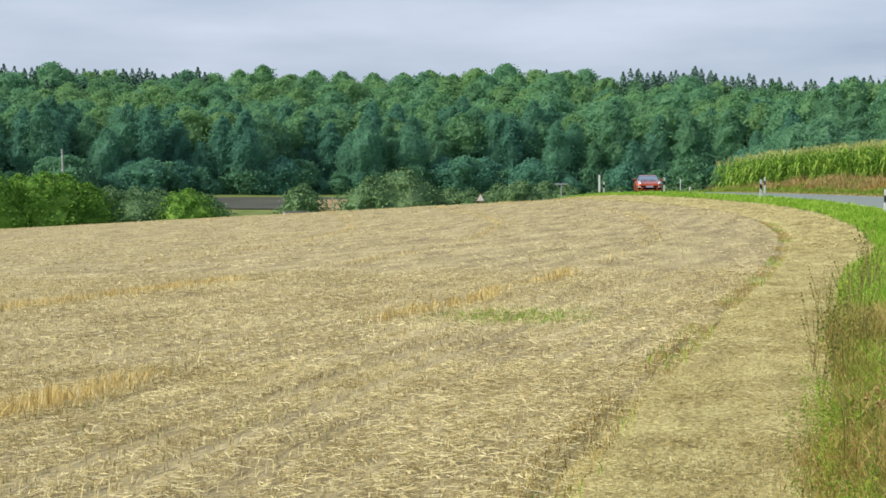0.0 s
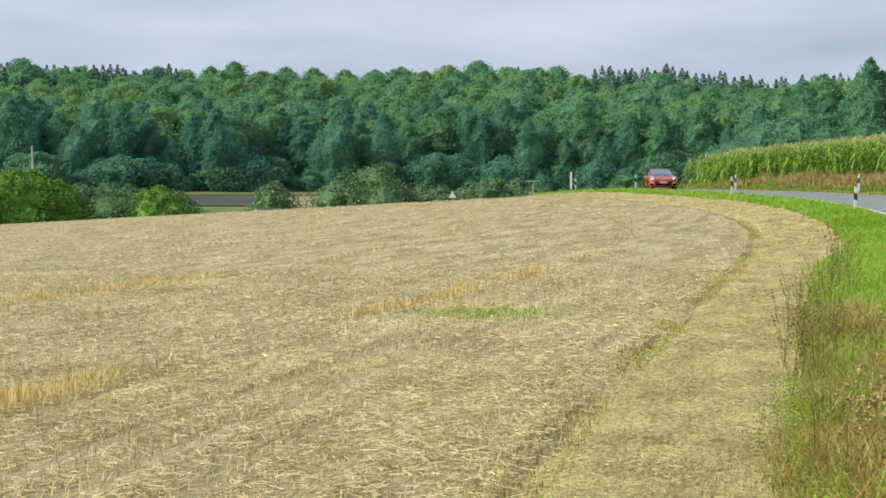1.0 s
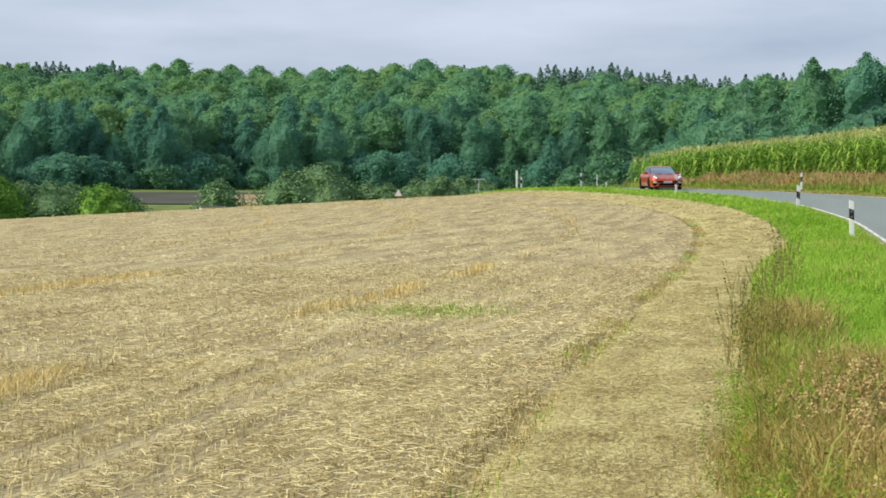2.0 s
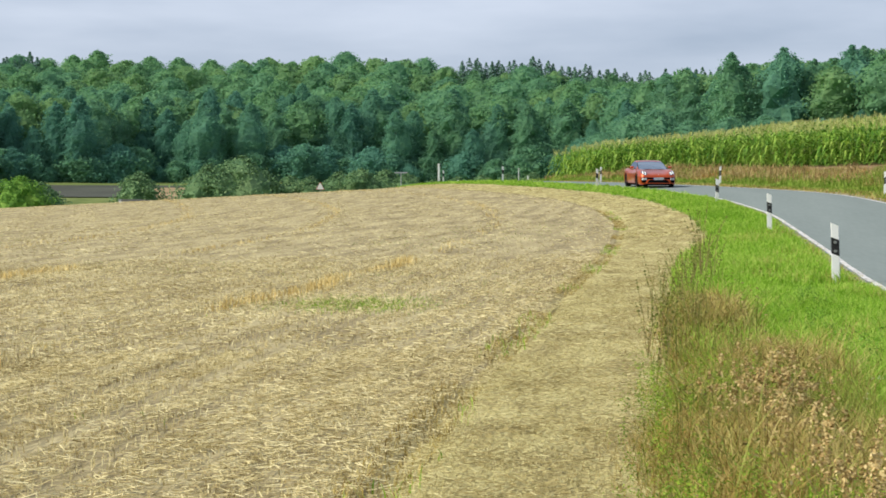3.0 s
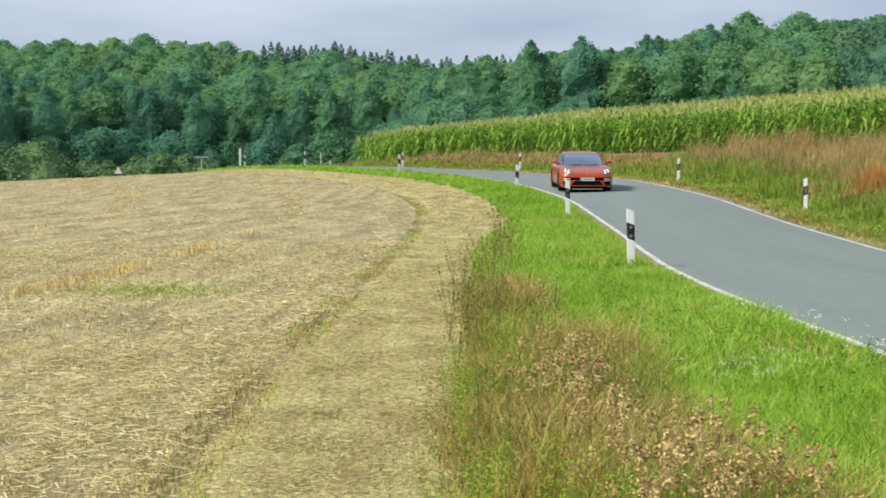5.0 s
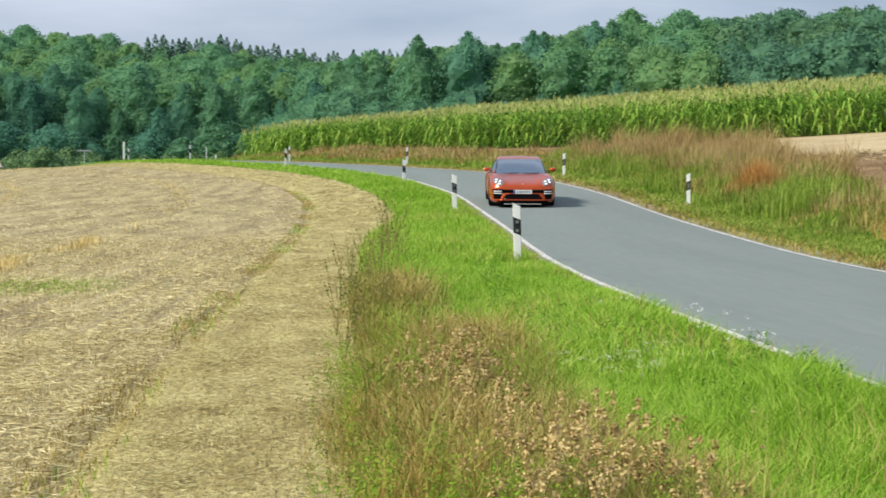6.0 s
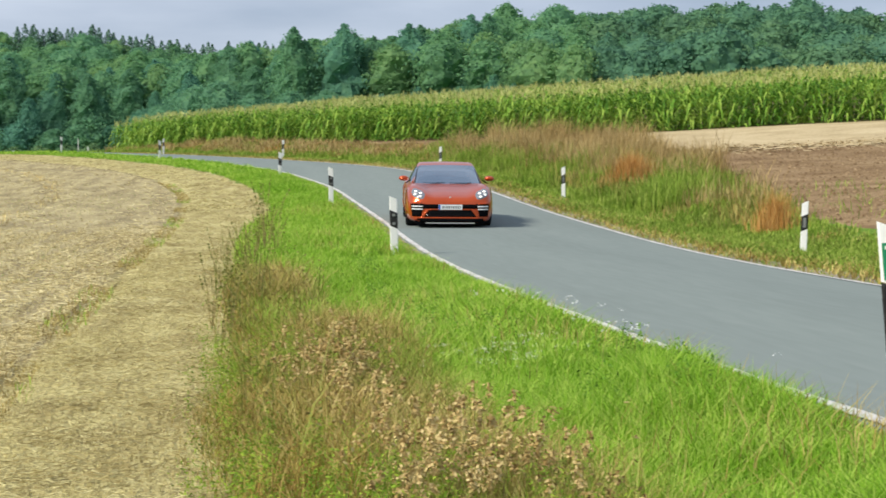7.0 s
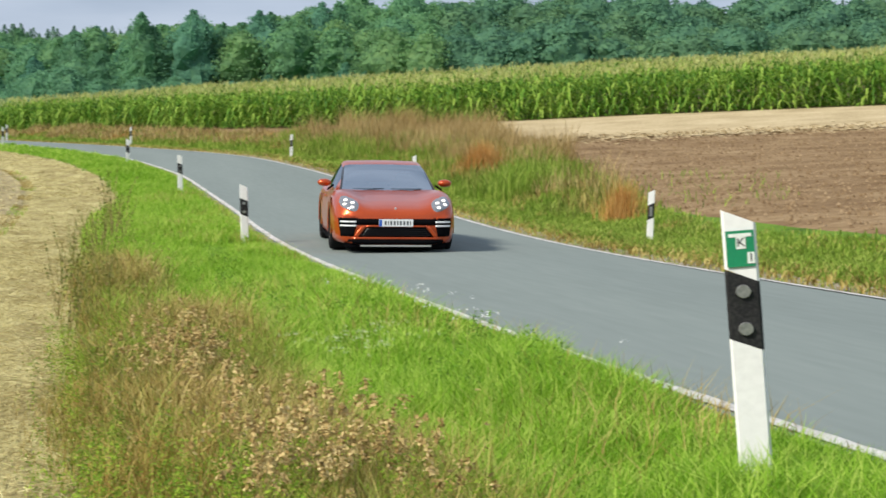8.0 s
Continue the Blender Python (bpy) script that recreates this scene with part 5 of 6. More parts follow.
fh = rng.uniform(0.14, 0.26, 70)
blades("flower_stalks", fx, fy, fh, np.full(70, 0.004), M_STEM, 0.02, 0.02, label="thin stalks of white umbels in the verge", category="flowers")
k = 9
v, f = leaf_quads(np.stack([np.repeat(fx, k) + rng.normal(0, 0.014, 70 * k), np.repeat(fy, k) + rng.normal(0, 0.014, 70 * k), np.repeat(ground(fx, fy) + fh * 0.95, k) + rng.normal(0, 0.006, 70 * k)], -1), np.tile((0, -0.3, 1.0), (70 * k, 1)), 0.0038, 0.3)
M_UMBEL = plain("cream_umbels", (0.66, 0.68, 0.50), 0.8, spec=0.1)
tagged(new("verge_flowers", mesh_np("verge_flowers", v, f, M_UMBEL)), "patch of small white umbels in the green verge", "flowers", kind="stuff")

# clods and pale headland of the ploughed field
hy = steps((10, 74, 0.5))
hq = np.linspace(0, 1, 30)
hw = 22.0 * smooth(-hy, -74, -60) * (0.55 + 0.45 * smooth(hy, 18, 45))
hx = corn_front(hy)[:, None] + 1.0 - hw[:, None] * (1 - hq)[None] * (1 + 0.05 * np.sin(hy * 0.31) + 0.015 * np.sin(hy * 2.3))[:, None]
hx[:, :2] += rng.normal(0, 0.5, (len(hy), 1)) + 0.8 * np.sin(hy * 1.7)[:, None] * np.sin(hy * 0.6)[:, None]
hyy = np.repeat(hy[:, None], 30, 1)
hi = (np.arange(len(hy) - 1)[:, None] * 30 + np.arange(29)[None]).ravel()
head = new("headland", mesh_np("headland", np.stack([hx, hyy, ground(hx, hyy) + 0.03], -1).reshape(-1, 3), np.stack([hi, hi + 1, hi + 31, hi + 30], -1), M_TAN, soft=True))
tagged(head, "pale tan headland below the corn", "field", kind="structure")
# straw and dead grass strewn over the border of the headland
n = 16000
y = rng.uniform(14, 66, n)
x = corn_front(y) + 1.0 - np.interp(y, hy, hw) + rng.normal(0, 1.6, n)
keep = x - road_left(y) > ROAD_W + 3.5
straws("headland_straw", x[keep], y[keep], rng.uniform(0.08, 0.35, keep.sum()), rng.uniform(0.015, 0.04, keep.sum()), M_TAN, "pale straw strewn over the ploughed soil", "straw", 0.06)
x, y = sector(900, 33, 46, 28, 46)
keep = (clump_noise(x, y, 0.6, 2.0) > 0.62) & (x - road_left(y) > ROAD_W + 4.5)
blades("field_weeds", x[keep], y[keep], rng.uniform(0.08, 0.3, keep.sum()), rng.uniform(0.012, 0.03, keep.sum()), M_BANK, 0.5, 0.6, label="sparse green weeds on the bare field", category="weeds")
n = 16000
x, y = sector(n, 24, 47, 22, 62)
u = x - road_left(y)
keep = (u > ROAD_W + 4) & (x < corn_front(y) - 7)
x, y = x[keep], y[keep]
p = np.stack([x, y, ground(x, y) + 0.01], -1)
n = len(x)
s = (rng.uniform(0.015, 0.06, n) * rng.uniform(0.4, 1.2, n))[:, None]
dirs = np.array([[1, 0, 0], [0, 1, 0], [-1, 0, 0], [0, -1, 0], [0, 0, 1.0]])
v = (p[:, None] + dirs[None] * s[:, None] * rng.uniform(0.6, 1.3, (n, 5, 1))).reshape(-1, 3)
b = (np.arange(n) * 5)[:, None, None]
f = (b + np.array([[0, 1, 4], [1, 2, 4], [2, 3, 4], [3, 0, 4]])[None]).reshape(-1, 3)
tagged(new("soil_clods", mesh_np("soil_clods", v, f, M_CLOD)), "brown clods of earth on the ploughed field", "soil", kind="stuff")

# ---------- the car ----------
from mathutils.bvhtree import BVHTree

M_PAINT = mat("orange_paint", (0.44, 0.058, 0.008), (0.48, 0.068, 0.010), (0.52, 0.078, 0.012), 3.0, 0.28, metal=0.45, coat=0.55, spec=0.4)
M_BLACK = plain("black_trim", (0.004, 0.004, 0.005), 0.9, spec=0.04)
M_GLOSSBLACK = plain("gloss_black", (0.010, 0.010, 0.011), 0.12)
M_TYRE = plain("tyre_rubber", (0.010, 0.010, 0.011), 0.9, spec=0.15)
M_RIM = plain("rim_metal", (0.10, 0.10, 0.105), 0.3, 0.9)
M_DISC = plain("brake_metal", (0.35, 0.34, 0.33), 0.4, 0.8)
M_CHROME = plain("silver_trim", (0.62, 0.62, 0.60), 0.3, 0.6)
M_LED = plain("lit_lamp", (1.0, 0.97, 0.92), 0.3, emit=0.9)
M_DRL = plain("light_strip", (0.70, 0.72, 0.74), 0.3, emit=0.12)
M_PLATE = plain("plate_white", (0.74, 0.76, 0.78), 0.4)
M_PLATEBLUE = plain("plate_blue", (0.02, 0.10, 0.45), 0.4)
M_PLATEINK = plain("plate_ink", (0.10, 0.11, 0.12), 0.5)
M_SEAT = plain("seat_leather", (0.02, 0.02, 0.021), 0.6)
M_LENS = plain("headlight_lens", (0.30, 0.31, 0.33), 0.12, 0.6)
M_TAIL = plain("tail_lamp_red", (0.35, 0.01, 0.01), 0.2)


def glass_material():
    m = bpy.data.materials.new("tinted_glass")
    m.use_nodes = True
    n, l = m.node_tree.nodes, m.node_tree.links
    n.remove(n["Principled BSDF"])
    g, t, x, f = n.new("ShaderNodeBsdfGlossy"), n.new("ShaderNodeBsdfTransparent"), n.new("ShaderNodeMixShader"), n.new("ShaderNodeFresnel")
    g.inputs["Roughness"].default_value, g.inputs["Color"].default_value = 0.02, (0.82, 0.92, 1, 1)
    t.inputs["Color"].default_value = (0.30, 0.34, 0.36, 1)
    f.inputs["IOR"].default_value = 9.0
    l.new(f.outputs[0], x.inputs["Fac"])
    l.new(t.outputs[0], x.inputs[1])
    l.new(g.outputs[0], x.inputs[2])
    l.new(x.outputs[0], n["Material Output"].inputs["Surface"])
    return m


M_GLASS = glass_material()


def curve_of(pairs):
    ys, vs = zip(*sorted(pairs))
    return lambda y: float(np.interp(y, ys, vs))


half_w = curve_of([(2.47, 0.62), (2.44, 0.74), (2.36, 0.84), (2.2, 0.915), (1.9, 0.955), (1.5, 0.968), (0.6, 0.945), (0, 0.94), (-1.0, 0.955), (-1.5, 0.968), (-2.1, 0.93), (-2.45, 0.84), (-2.6, 0.70)])
hood_z = curve_of([(2.47, 0.575), (2.44, 0.615), (2.38, 0.66), (2.25, 0.71), (2.0, 0.772), (1.5, 0.855), (1.0, 0.918), (0.6, 0.93), (-1.6, 0.95), (-2.2, 0.97), (-2.5, 0.95), (-2.6, 0.86)])
fender_z = curve_of([(2.47, 0.575), (2.44, 0.625), (2.36, 0.705), (2.2, 0.80), (2.0, 0.868), (1.75, 0.912), (1.4, 0.935), (0.8, 0.925), (-0.5, 0.92), (-1.5, 0.965), (-2.2, 0.945), (-2.5, 0.90), (-2.6, 0.83)])
WHEELS = ((1.50, 0.36), (-1.45, 0.37))


def section(y):
    w, c, f = half_w(y), hood_z(y), fender_z(y)
    return [(0, c), (0.2 * w, c - 0.001), (0.40 * w, c - 0.004), (0.54 * w, c * 0.7 + f * 0.3), (0.65 * w, c * 0.25 + f * 0.75), (0.75 * w, f), (0.84 * w, f - 0.012), (0.91 * w, f - 0.045), (0.96 * w, f - 0.11), (0.985 * w, 0.5 * f + 0.22), (w, 0.56), (w, 0.47), (0.995 * w, 0.38), (0.985 * w, 0.30), (0.97 * w, 0.22), (0.93 * w, 0.165), (0.85 * w, 0.14), (0.4 * w, 0.135), (0, 0.135)]


def car_body(base):
    ys = [2.47, 2.455, 2.44, 2.41, 2.38, 2.33, 2.28, 2.2, 2.12, 2.04] + list(np.arange(1.97, -2.45, -0.055)) + [-2.48, -2.53, -2.57, -2.6]
    bm = bmesh.new()
    rows = []
    for y in ys:
        half = section(y)
        ring = [bm.verts.new((x, y, z)) for x, z in half] + [bm.verts.new((-x, y, z)) for x, z in half[-2:0:-1]]
        rows.append(ring)
    n = len(rows[0])
    for a, b in zip(rows, rows[1:]):
        for k in range(n):
            bm.faces.new((a[k], b[k], b[(k + 1) % n], a[(k + 1) % n]))
    bm.faces.new(rows[0])
    bm.faces.new(rows[-1][::-1])
    solid = bm.copy()
    solid.faces.ensure_lookup_table()
    tree = BVHTree.FromBMesh(solid)
    solid.free()
    gone = []
    for f in bm.faces:
        c = f.calc_center_median()
        for wy, r in WHEELS:
            if abs(c.x) > 0.62 and math.hypot(c.y - wy, c.z - 0.36) < r + 0.045:
                gone.append(f)
                break
    bmesh.ops.delete(bm, geom=gone, context="FACES")
    bmesh.ops.recalc_face_normals(bm, faces=bm.faces)
    part("body", bm, M_PAINT, base, "glossy orange-red painted body", True)
    return tree


def patch(name, corners, material, base, tree, lift=0.004, nx=8, nz=4, label="", thick=0.012):
    """A panel on the front of the body; corners in (x, z): lower left, lower right, upper right, upper left."""
    bm = bmesh.new()
    grid = []
    (ax, az), (bx, bz), (cx, cz), (dx, dz) = corners
    for j in range(nz + 1):
        q = j / nz
        row = []
        for i in range(nx + 1):
            p = i / nx
            x = (ax * (1 - p) + bx * p) * (1 - q) + (dx * (1 - p) + cx * p) * q
            z = (az * (1 - p) + bz * p) * (1 - q) + (dz * (1 - p) + cz * p) * q
            hit = tree.ray_cast(Vector((x, 5, z)), Vector((0, -1, 0)))[0]
            y = hit.y if hit else 2.3
            row.append(bm.verts.new((x, y + lift, z)))
        grid.append(row)
    faces = [bm.faces.new((grid[j][i + 1], grid[j][i], grid[j + 1][i], grid[j + 1][i + 1])) for j in range(nz) for i in range(nx)]
    if thick:
        r = bmesh.ops.extrude_face_region(bm, geom=faces)
        bmesh.ops.translate(bm, verts=[v for v in r["geom"] if isinstance(v, bmesh.types.BMVert)], vec=(0, thick, 0))
    bmesh.ops.recalc_face_normals(bm, faces=bm.faces)
    return part(name, bm, material, base, label, True)


def oval(name, cx, cz, rx, rz, tilt, material, base, tree, label):
    """A rounded lamp glass on the front of the body."""
    bm = bmesh.new()
    rings = []
    for r, lift in ((0.0, 0.030), (0.4, 0.027), (0.7, 0.020), (0.9, 0.010), (1.0, 0.001)):
        ring = []
        for k in range(28 if r else 1):
            a = 2 * math.pi * k / 28
            ex = r * rx * math.copysign(abs(math.cos(a)) ** 0.75, math.cos(a))
            ez = r * rz * math.copysign(abs(math.sin(a)) ** 0.75, math.sin(a))
            c, d = math.cos(radians(tilt)), math.sin(radians(tilt))
            x, z = cx + ex * c + ez * d, cz - ex * d + ez * c
            hit = tree.ray_cast(Vector((x, 5, z)), Vector((0, -1, 0)))[0]
            ring.append(bm.verts.new((x, (hit.y if hit else 2.2) + lift, z)))
        rings.append(ring)
    for k in range(28):
        bm.faces.new((rings[0][0], rings[1][k], rings[1][(k + 1) % 28]))
    for a, b in zip(rings[1:], rings[2:]):
        for k in range(28):
            bm.faces.new((a[k], b[k], b[(k + 1) % 28], a[(k + 1) % 28]))
    bmesh.ops.recalc_face_normals(bm, faces=bm.faces)
    return part(name, bm, material, base, label, True)


def cabin(base):
    top_z = curve_of([(1.02, 0.915), (0.9, 0.972), (0.6, 1.115), (0.3, 1.25), (0.08, 1.318), (-0.1, 1.357), (-0.3, 1.374), (-0.6, 1.38), (-0.9, 1.365), (-1.3, 1.31), (-1.7, 1.23), (-2.05, 1.08), (-2.3, 0.955)])
    top_w = curve_of([(1.02, 0.75), (0.6, 0.70), (0.1, 0.645), (-0.6, 0.63), (-1.2, 0.60), (-1.8, 0.55), (-2.3, 0.50)])
    base_w = curve_of([(1.02, 0.78), (0.6, 0.83), (0.1, 0.855), (-0.6, 0.86), (-1.4, 0.82), (-2.3, 0.66)])
    ys = [1.02, 0.9, 0.75, 0.6, 0.45, 0.3, 0.19, 0.08, 0.0, -0.1, -0.2, -0.3, -0.45, -0.6, -0.75, -0.9, -1.1, -1.3, -1.5, -1.7, -1.9, -2.05, -2.2, -2.3]
    rows = []
    for y in ys:
        t, w, b = top_z(y), top_w(y), base_w(y)
        lo = 0.885
        h = t - lo
        half = [(b, lo), (b * 0.985, lo + 0.16 * h), (b + (w - b) * 0.62, lo + 0.66 * h), (w + 0.02, lo + 0.86 * h), (w * 0.975, lo + 0.945 * h), (w * 0.88, lo + 0.978 * h), (w * 0.6, t - 0.006 * 1), (w * 0.3, t - 0.001), (0, t)]
        rows.append([(x, y, z) for x, z in half] + [(-x, y, z) for x, z in half[-2::-1]])
    kinds = {}
    n = len(rows[0])
    for i in range(len(rows) - 1):
        ym = (ys[i] + ys[i + 1]) / 2
        for k in range(n - 1):
            mirror_k = min(k, n - 2 - k)
            right = k < n // 2
            if mirror_k >= 4:
                kind = "windscreen" if ym > 0.08 else "roof" if ym > -1.1 else "rear_window"
            elif mirror_k == 3:
                kind = ("pillar", right) if ym > 0.08 else "roof"
            elif 0.62 > ym > -1.75 and mirror_k > 0:
                kind = ("side_window", right)
            else:
                kind = "roof"
            kinds.setdefault(kind, []).append((i, k))
    for kind, cells in kinds.items():
        bm = bmesh.new()
        at = {}
        for i, k in cells:
            q = []
            for a, b in ((i, k), (i + 1, k), (i + 1, k + 1), (i, k + 1)):
                if (a, b) not in at:
                    at[(a, b)] = bm.verts.new(rows[a][b])
                q.append(at[(a, b)])
            bm.faces.new(q)
        bmesh.ops.recalc_face_normals(bm, faces=bm.faces)
        name = kind if isinstance(kind, str) else kind[0]
        part(name, bm, {"roof": M_PAINT, "pillar": M_GLOSSBLACK}.get(name, M_GLASS), base, {"roof": "", "pillar": "black windscreen pillar"}.get(name, "tinted glass"), True)


def lathe(profile, n, flip=False):
    """Rings about the x axis; profile of (x, radius)."""
    bm = bmesh.new()
    rings = [[bm.verts.new((x, r * math.sin(2 * math.pi * k / n), r * math.cos(2 * math.pi * k / n))) for k in range(n)] for x, r in profile]
    for a, b in zip(rings, rings[1:]):
        for k in range(n):
            bm.faces.new((a[k], b[k], b[(k + 1) % n], a[(k + 1) % n]))
    bmesh.ops.recalc_face_normals(bm, faces=bm.faces)
    return bm


def wheel(base, side, y):
    hub = new("wheel")
    hub.parent = base
    s = side
    part("tyre", lathe([(-0.13 * s, 0.26), (-0.14 * s, 0.31), (-0.125 * s, 0.348), (-0.08 * s, 0.36), (0.08 * s, 0.36), (0.125 * s, 0.348), (0.14 * s, 0.31), (0.13 * s, 0.265)], 40), M_TYRE, hub, "", True)
    bm = lathe([(0.125 * s, 0.27), (0.12 * s, 0.25), (-0.10 * s, 0.24)], 40)
    for k in range(10):
        a = 2 * math.pi * k / 10
        w0, w1 = 0.10, 0.055
        pts = [(0.09 * s, 0.05, a - w0 * 3), (0.115 * s, 0.255, a - w1), (0.115 * s, 0.255, a + w1), (0.09 * s, 0.05, a + w0 * 3)]
        f0 = [bm.verts.new((x, r * math.sin(g), r * math.cos(g))) for x, r, g in pts]
        f1 = [bm.verts.new((x - 0.03 * s, r * math.sin(g), r * math.cos(g))) for x, r, g in pts]
        bm.faces.new(f0)
        for i in range(4):
            bm.faces.new((f0[i], f0[(i + 1) % 4], f1[(i + 1) % 4], f1[i]))
    bmesh.ops.recalc_face_normals(bm, faces=bm.faces)
    part("rim", bm, M_RIM, hub, "dark metal spoked rim")
    part("brake_disc", lathe([(-0.02 * s, 0.08), (0.0, 0.2), (-0.02 * s, 0.2)], 30), M_DISC, hub)
    hub.location = (side * 0.815, y, 0.36)
    return hub


def box(size, bevel=0.01):
    bm = bmesh.new()
    bmesh.ops.create_cube(bm, size=1)
    bmesh.ops.scale(bm, vec=size, verts=bm.verts)
    bmesh.ops.bevel(bm, geom=bm.edges[:], offset=bevel, segments=2, affect="EDGES")
    return bm


def blob(size, seg=14):
    bm = bmesh.new()
    bmesh.ops.create_uvsphere(bm, u_segments=seg, v_segments=seg // 2 + 2, radius=1)
    bmesh.ops.scale(bm, vec=size, verts=bm.verts)
    return bm


CAR_SIZE = 0.985


def build_car():
    base = new("car")
    tree = car_body(base)
    cabin(base)
    # front: lower grille, side intakes, struts, slot, lip
    patch("lower_grille", [(-0.58, 0.245), (0.58, 0.245), (0.45, 0.40), (-0.45, 0.40)], M_BLACK, base, tree, 0.002, 16, 4, "black mesh lower grille", 0.004)
    patch("grille_frame", [(-0.47, 0.402), (0.47, 0.402), (0.46, 0.424), (-0.46, 0.424)], M_PAINT, base, tree, 0.008, 14, 1, "thin orange rim over the grille", 0.016)
    patch("grille_frame", [(-0.68, 0.216), (0.68, 0.216), (0.67, 0.246), (-0.67, 0.246)], M_PAINT, base, tree, 0.008, 16, 1, "thin orange rim under the grille", 0.02)
    for z in (0.275, 0.305, 0.335, 0.365):
        w = 0.57 - (z - 0.245) * 0.84
        patch("grille_bar", [(-w, z), (w, z), (w - 0.01, z + 0.006), (-w + 0.01, z + 0.006)], M_GLOSSBLACK, base, tree, 0.008, 12, 1, "", 0.006)
    patch("air_slot", [(-0.62, 0.428), (0.62, 0.428), (0.60, 0.525), (-0.60, 0.525)], M_BLACK, base, tree, 0.002, 16, 2, "narrow black slot over the grille", 0.004)
    patch("front_lip", [(-0.74, 0.142), (0.74, 0.142), (0.72, 0.214), (-0.72, 0.214)], M_BLACK, base, tree, 0.004, 16, 2, "black front lip", 0.02)
    splitter = part("splitter", box((1.08, 0.03, 0.024), 0.006), M_CHROME, base, "thin silver splitter blade")
    splitter.location = (0, 2.475, 0.115)
    apron = part("front_apron", box((1.56, 0.10, 0.10), 0.02), M_BLACK, base, "black lower apron")
    apron.location = (0, 2.36, 0.125)
    under = part("underbody", box((1.50, 4.6, 0.06), 0.02), M_BLACK, base, "black underbody")
    under.location = (0, -0.05, 0.125)
    for s in (-1, 1):
        def q(pts):
            return [(s * x, z) for x, z in (pts if s > 0 else (pts[1], pts[0], pts[3], pts[2]))]
        patch("side_intake", q([(0.64, 0.255), (0.83, 0.255), (0.87, 0.535), (0.57, 0.535)]), M_BLACK, base, tree, 0.002, 8, 5, "black side air intake", 0.004)
        patch("strut", q([(0.585, 0.235), (0.655, 0.235), (0.515, 0.42), (0.46, 0.42)]), M_PAINT, base, tree, 0.008, 4, 4, "slanting orange bumper strut", 0.014)
        for z in (0.405, 0.465):
            patch("light_strip", q([(0.60, z), (0.84, z), (0.84, z + 0.024), (0.60, z + 0.024)]), M_DRL, base, tree, 0.01, 8, 1, "pale light strip", 0.008)
        lamp = oval("headlight", s * 0.70, 0.742, 0.150, 0.092, -s * 24, M_LENS, base, tree, "clear headlight with four lit spots")
        for x, z in ((0.648, 0.758), (0.748, 0.795), (0.660, 0.692), (0.764, 0.734)):
            hit = tree.ray_cast(Vector((s * x, 5, z)), Vector((0, -1, 0)))[0]
            spot = part("lit_spot", blob((0.034, 0.016, 0.021), 12), M_LED, lamp, "", True)
            spot.location = (s * x, (hit.y if hit else 2.2) + 0.028, z)
        mirror = part("side_mirror", blob((0.115, 0.085, 0.062), 18), M_PAINT, base, "orange door mirror", True)
        mirror.location = (s * 0.985, 0.50, 1.02)
        stalk = part("mirror_foot", box((0.14, 0.05, 0.03), 0.008), M_BLACK, mirror)
        stalk.matrix_local = pose(-s * 0.10, 0.0, -0.075, 0, s * 35, 0)
        face = part("mirror_face", box((0.16, 0.01, 0.10), 0.004), M_CHROME, mirror)
        face.location = (0, -0.083, 0)
        sill = part("side_sill", box((0.05, 2.1, 0.07), 0.015), M_BLACK, base, "black side sill")
        sill.location = (s * 0.915, 0.02, 0.165)
        for yh in (0.25, -0.75):
            h = part("door_handle", box((0.02, 0.2, 0.025), 0.006), M_PAINT, base)
            h.location = (s * 0.95, yh - 0.25, 0.80)
        tail = part("tail_light", box((0.5, 0.03, 0.07), 0.01), M_TAIL, base, "red tail light")
        tail.location = (s * 0.45, -2.6, 0.80)
        seat = part("seat", box((0.50, 0.14, 0.62), 0.05), M_SEAT, base, "black leather seat")
        seat.matrix_local = pose(s * 0.38, -0.45, 0.72, -12)
        rest = part("headrest", box((0.26, 0.09, 0.17), 0.03), M_SEAT, seat)
        rest.location = (0, -0.01, 0.36)
        pipe = part("exhaust_pipe", lathe([(-0.05, 0.045), (0.05, 0.045)], 16), M_CHROME, base)
        pipe.location = (s * 0.55, -2.58, 0.24)
        wiper = part("wiper", box((0.5, 0.012, 0.008), 0.003), M_BLACK, base)
        wiper.matrix_local = pose(s * 0.30, 0.99, 0.938, 0, 0, 4)
    # dark inside: floor, dashboard, wheel at the driver's place
    inside = part("interior", box((1.46, 2.3, 0.10), 0.03), M_SEAT, base, "dark interior")
    inside.location = (0, -0.45, 0.55)
    dash = part("dashboard", box((1.40, 0.42, 0.14), 0.05), M_SEAT, base, "black dashboard")
    dash.location = (0, 0.52, 0.86)
    bm = bmesh.new()
    ring = [[bm.verts.new(((0.17 + 0.014 * math.cos(b)) * math.cos(a), 0.014 * math.sin(b), (0.17 + 0.014 * math.cos(b)) * math.sin(a))) for b in np.linspace(0, 2 * math.pi, 7)[:-1]] for a in np.linspace(0, 2 * math.pi, 25)[:-1]]
    for i in range(24):
        for j in range(6):
            bm.faces.new((ring[i][j], ring[(i + 1) % 24][j], ring[(i + 1) % 24][(j + 1) % 6], ring[i][(j + 1) % 6]))
    steer = part("steering_wheel", bm, M_SEAT, base, "", True)
    steer.matrix_local = pose(-0.38, 0.22, 0.92, -25)
    # number plate with plain bars for its characters
    plate = part("number_plate", box((0.52, 0.012, 0.112), 0.004), M_PLATE, base, "white number plate with dark characters")
    plate.location = (0, 2.492, 0.462)
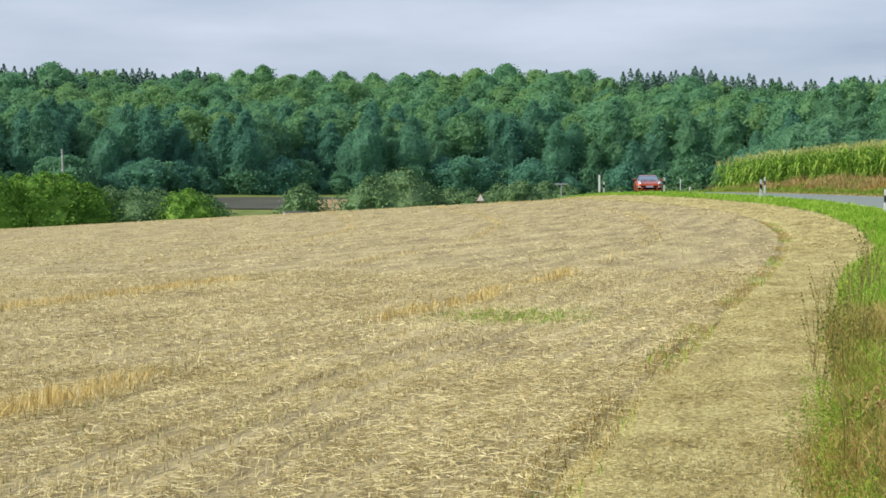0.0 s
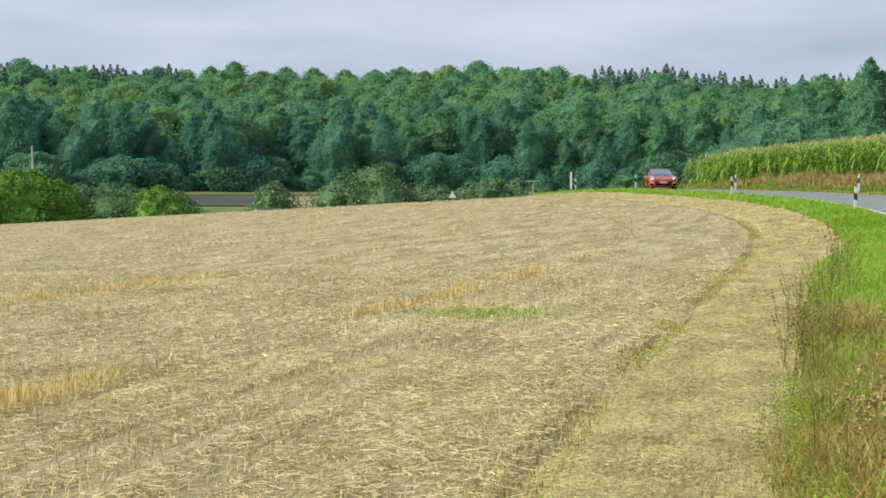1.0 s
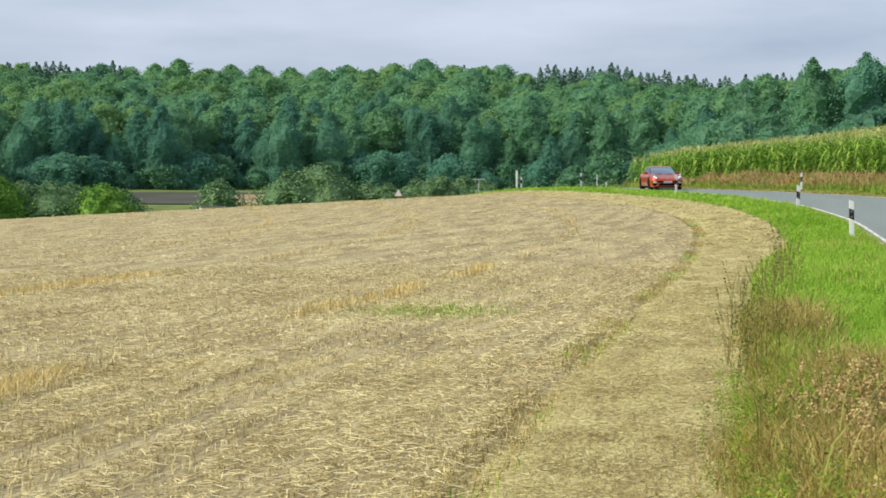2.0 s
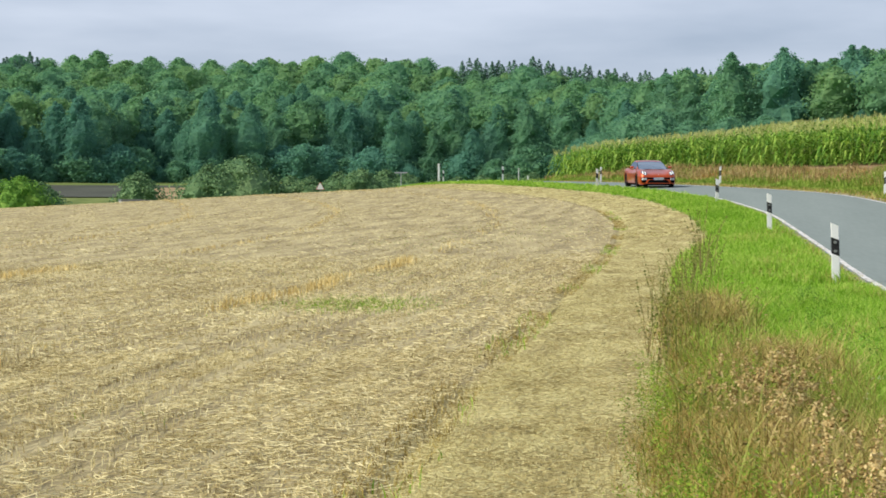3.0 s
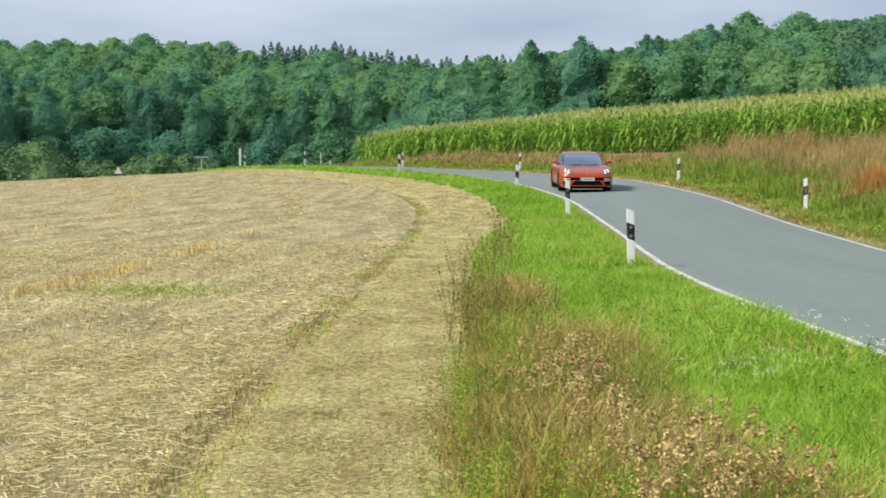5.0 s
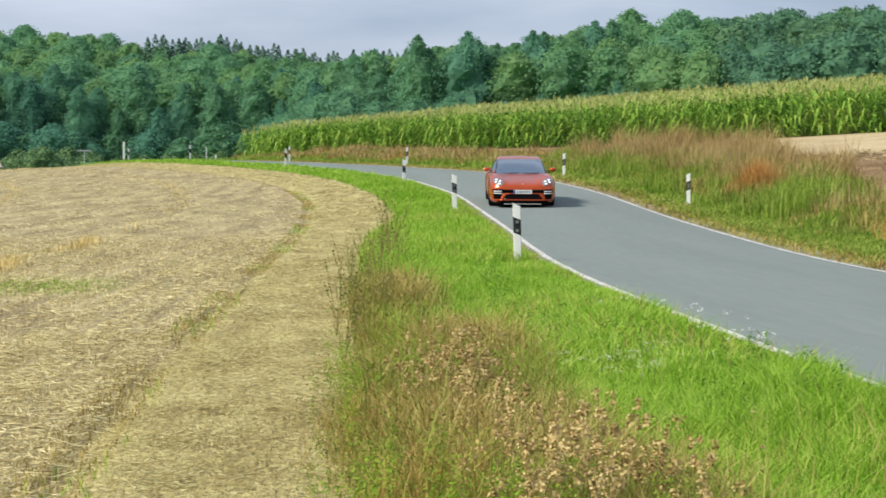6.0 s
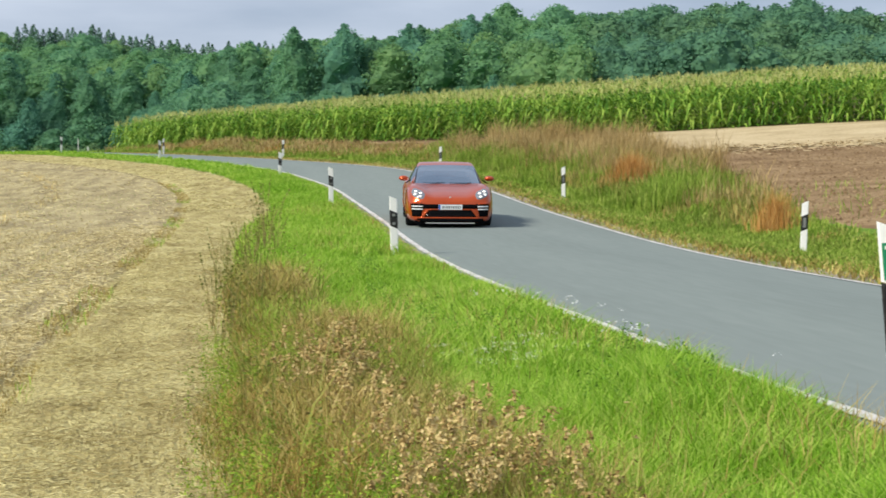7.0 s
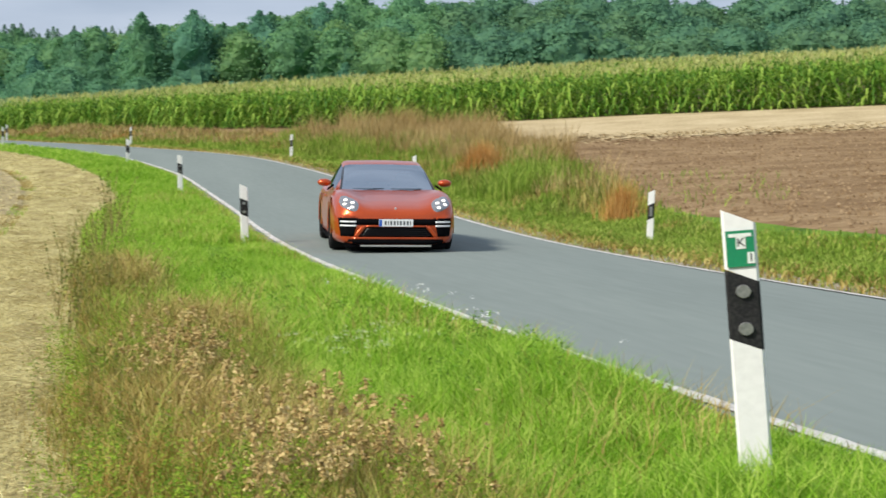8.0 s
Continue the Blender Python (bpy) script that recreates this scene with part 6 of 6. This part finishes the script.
    strip = part("blue_strip", box((0.042, 0.004, 0.10), 0.001), M_PLATEBLUE, plate)
    strip.location = (0.236, 0.007, 0)
    x = 0.18
    for w in (0.04, 0.02, 0.04, 0.04, 0.03, 0.04, 0.04, 0.04, 0.02):
        bar = part("bar", box((w * 0.75, 0.003, 0.06), 0.001), M_PLATEINK, plate)
        bar.location = (x - w / 2, 0.007, 0)
        x -= w + 0.012
    crest = part("badge", blob((0.018, 0.006, 0.022), 10), M_CHROME, base, "small badge on the nose", True)
    crest.location = (0, 2.375, 0.672)
    wheels = [wheel(base, s, y) for y, _ in WHEELS for s in (-1, 1)]
    for y, r in WHEELS:
        for s in (-1, 1):
            bm = bmesh.new()
            arc = [radians(a) for a in range(-12, 193, 8)]
            rings = []
            for a in arc:
                c, q = math.cos(a), math.sin(a)
                rings.append([bm.verts.new((s * x, y + c * rr, 0.36 + q * rr)) for x, rr in ((0.60, r + 0.03), (0.945, r + 0.025), (0.962, r + 0.045), (0.95, r + 0.085))])
            for a, b in zip(rings, rings[1:]):
                for k in range(3):
                    bm.faces.new((a[k], b[k], b[k + 1], a[k + 1]))
            bmesh.ops.recalc_face_normals(bm, faces=bm.faces)
            part("wheel_arch", bm, M_PAINT, base, "", True)
    for o in base.children_recursive:
        o.location = o.location * CAR_SIZE
        if o.data:
            o.data.transform(Matrix.Scale(CAR_SIZE, 4))
    return tagged(base, "glossy orange-red four-door sports car with headlights on", "car"), wheels


CAR, CAR_WHEELS = build_car()


# ---------- what moves: the car comes down the road ----------
CAR_Y = [(0.0, 114.0), (1.0, 103.0), (2.5, 84.1), (3.5, 71.9), (5.5, 48.9), (6.5, 38.4), (7.0, 33.2), (7.5, 27.95), (8.0, 23.3)]


# sideways drift within the lane, over tenths of seconds
drift = glide([0, 10, 25, 33, 40, 48, 55, 65, 70, 75, 80, 90], [0, -0.05, -0.2, -0.1, 0.06, 0.2, 0.28, 0.22, 0.12, 0.03, 0.09, 0.1], 2.0)


def car_pose(t):
    # smooth run along the lane: a fair curve through the places above
    k = np.polyfit([a for a, _ in CAR_Y], [b for _, b in CAR_Y], 4)
    y = float(np.polyval(k, t))
    u = 1.42 + 0.24 * (1 - float(smooth(t, 0.8, 3.2))) - 0.10 * float(smooth(t, 3.0, 5.0)) + 0.36 * float(smooth(t, 6.2, 8.4))
    u += float(drift(t * 10))
    x = float(road_left(y)) + u
    slope = float(road_left(y + 1.4) - road_left(y - 1.4)) / 2.8
    z = float(road_top(u, y))
    tilt = math.degrees(math.atan2(float(road_top(u, y - 1.4) - road_top(u, y + 1.4)), 2.8))
    return pose(x, y, z, 0, 0, 180 - math.degrees(math.atan(slope)) - 5.0 - 6.0 * (1 - float(smooth(t, 0.3, 3.8))) + 0.8 * float(smooth(t, 4.0, 6.0)) - 1.2 * float(smooth(t, 6.0, 8.2))) @ pose(0, 0, 0, tilt), math.hypot(x, y), (x, y)


def motions():
    ts = [i / 30 for i in range(241)]
    walk(CAR, [(t, car_pose(t)[0]) for t in ts[::6]])
    run, last, turns = 0.0, None, []
    for t in ts:
        p = car_pose(t)[2]
        if last:
            run += math.hypot(p[0] - last[0], p[1] - last[1])
        last = p
        turns.append((t, -math.degrees(run / 0.348)))
    for w in CAR_WHEELS:
        home = w.location.copy()
        walk(w, [(t, pose(home.x, home.y, home.z, a)) for t, a in turns])


motions()
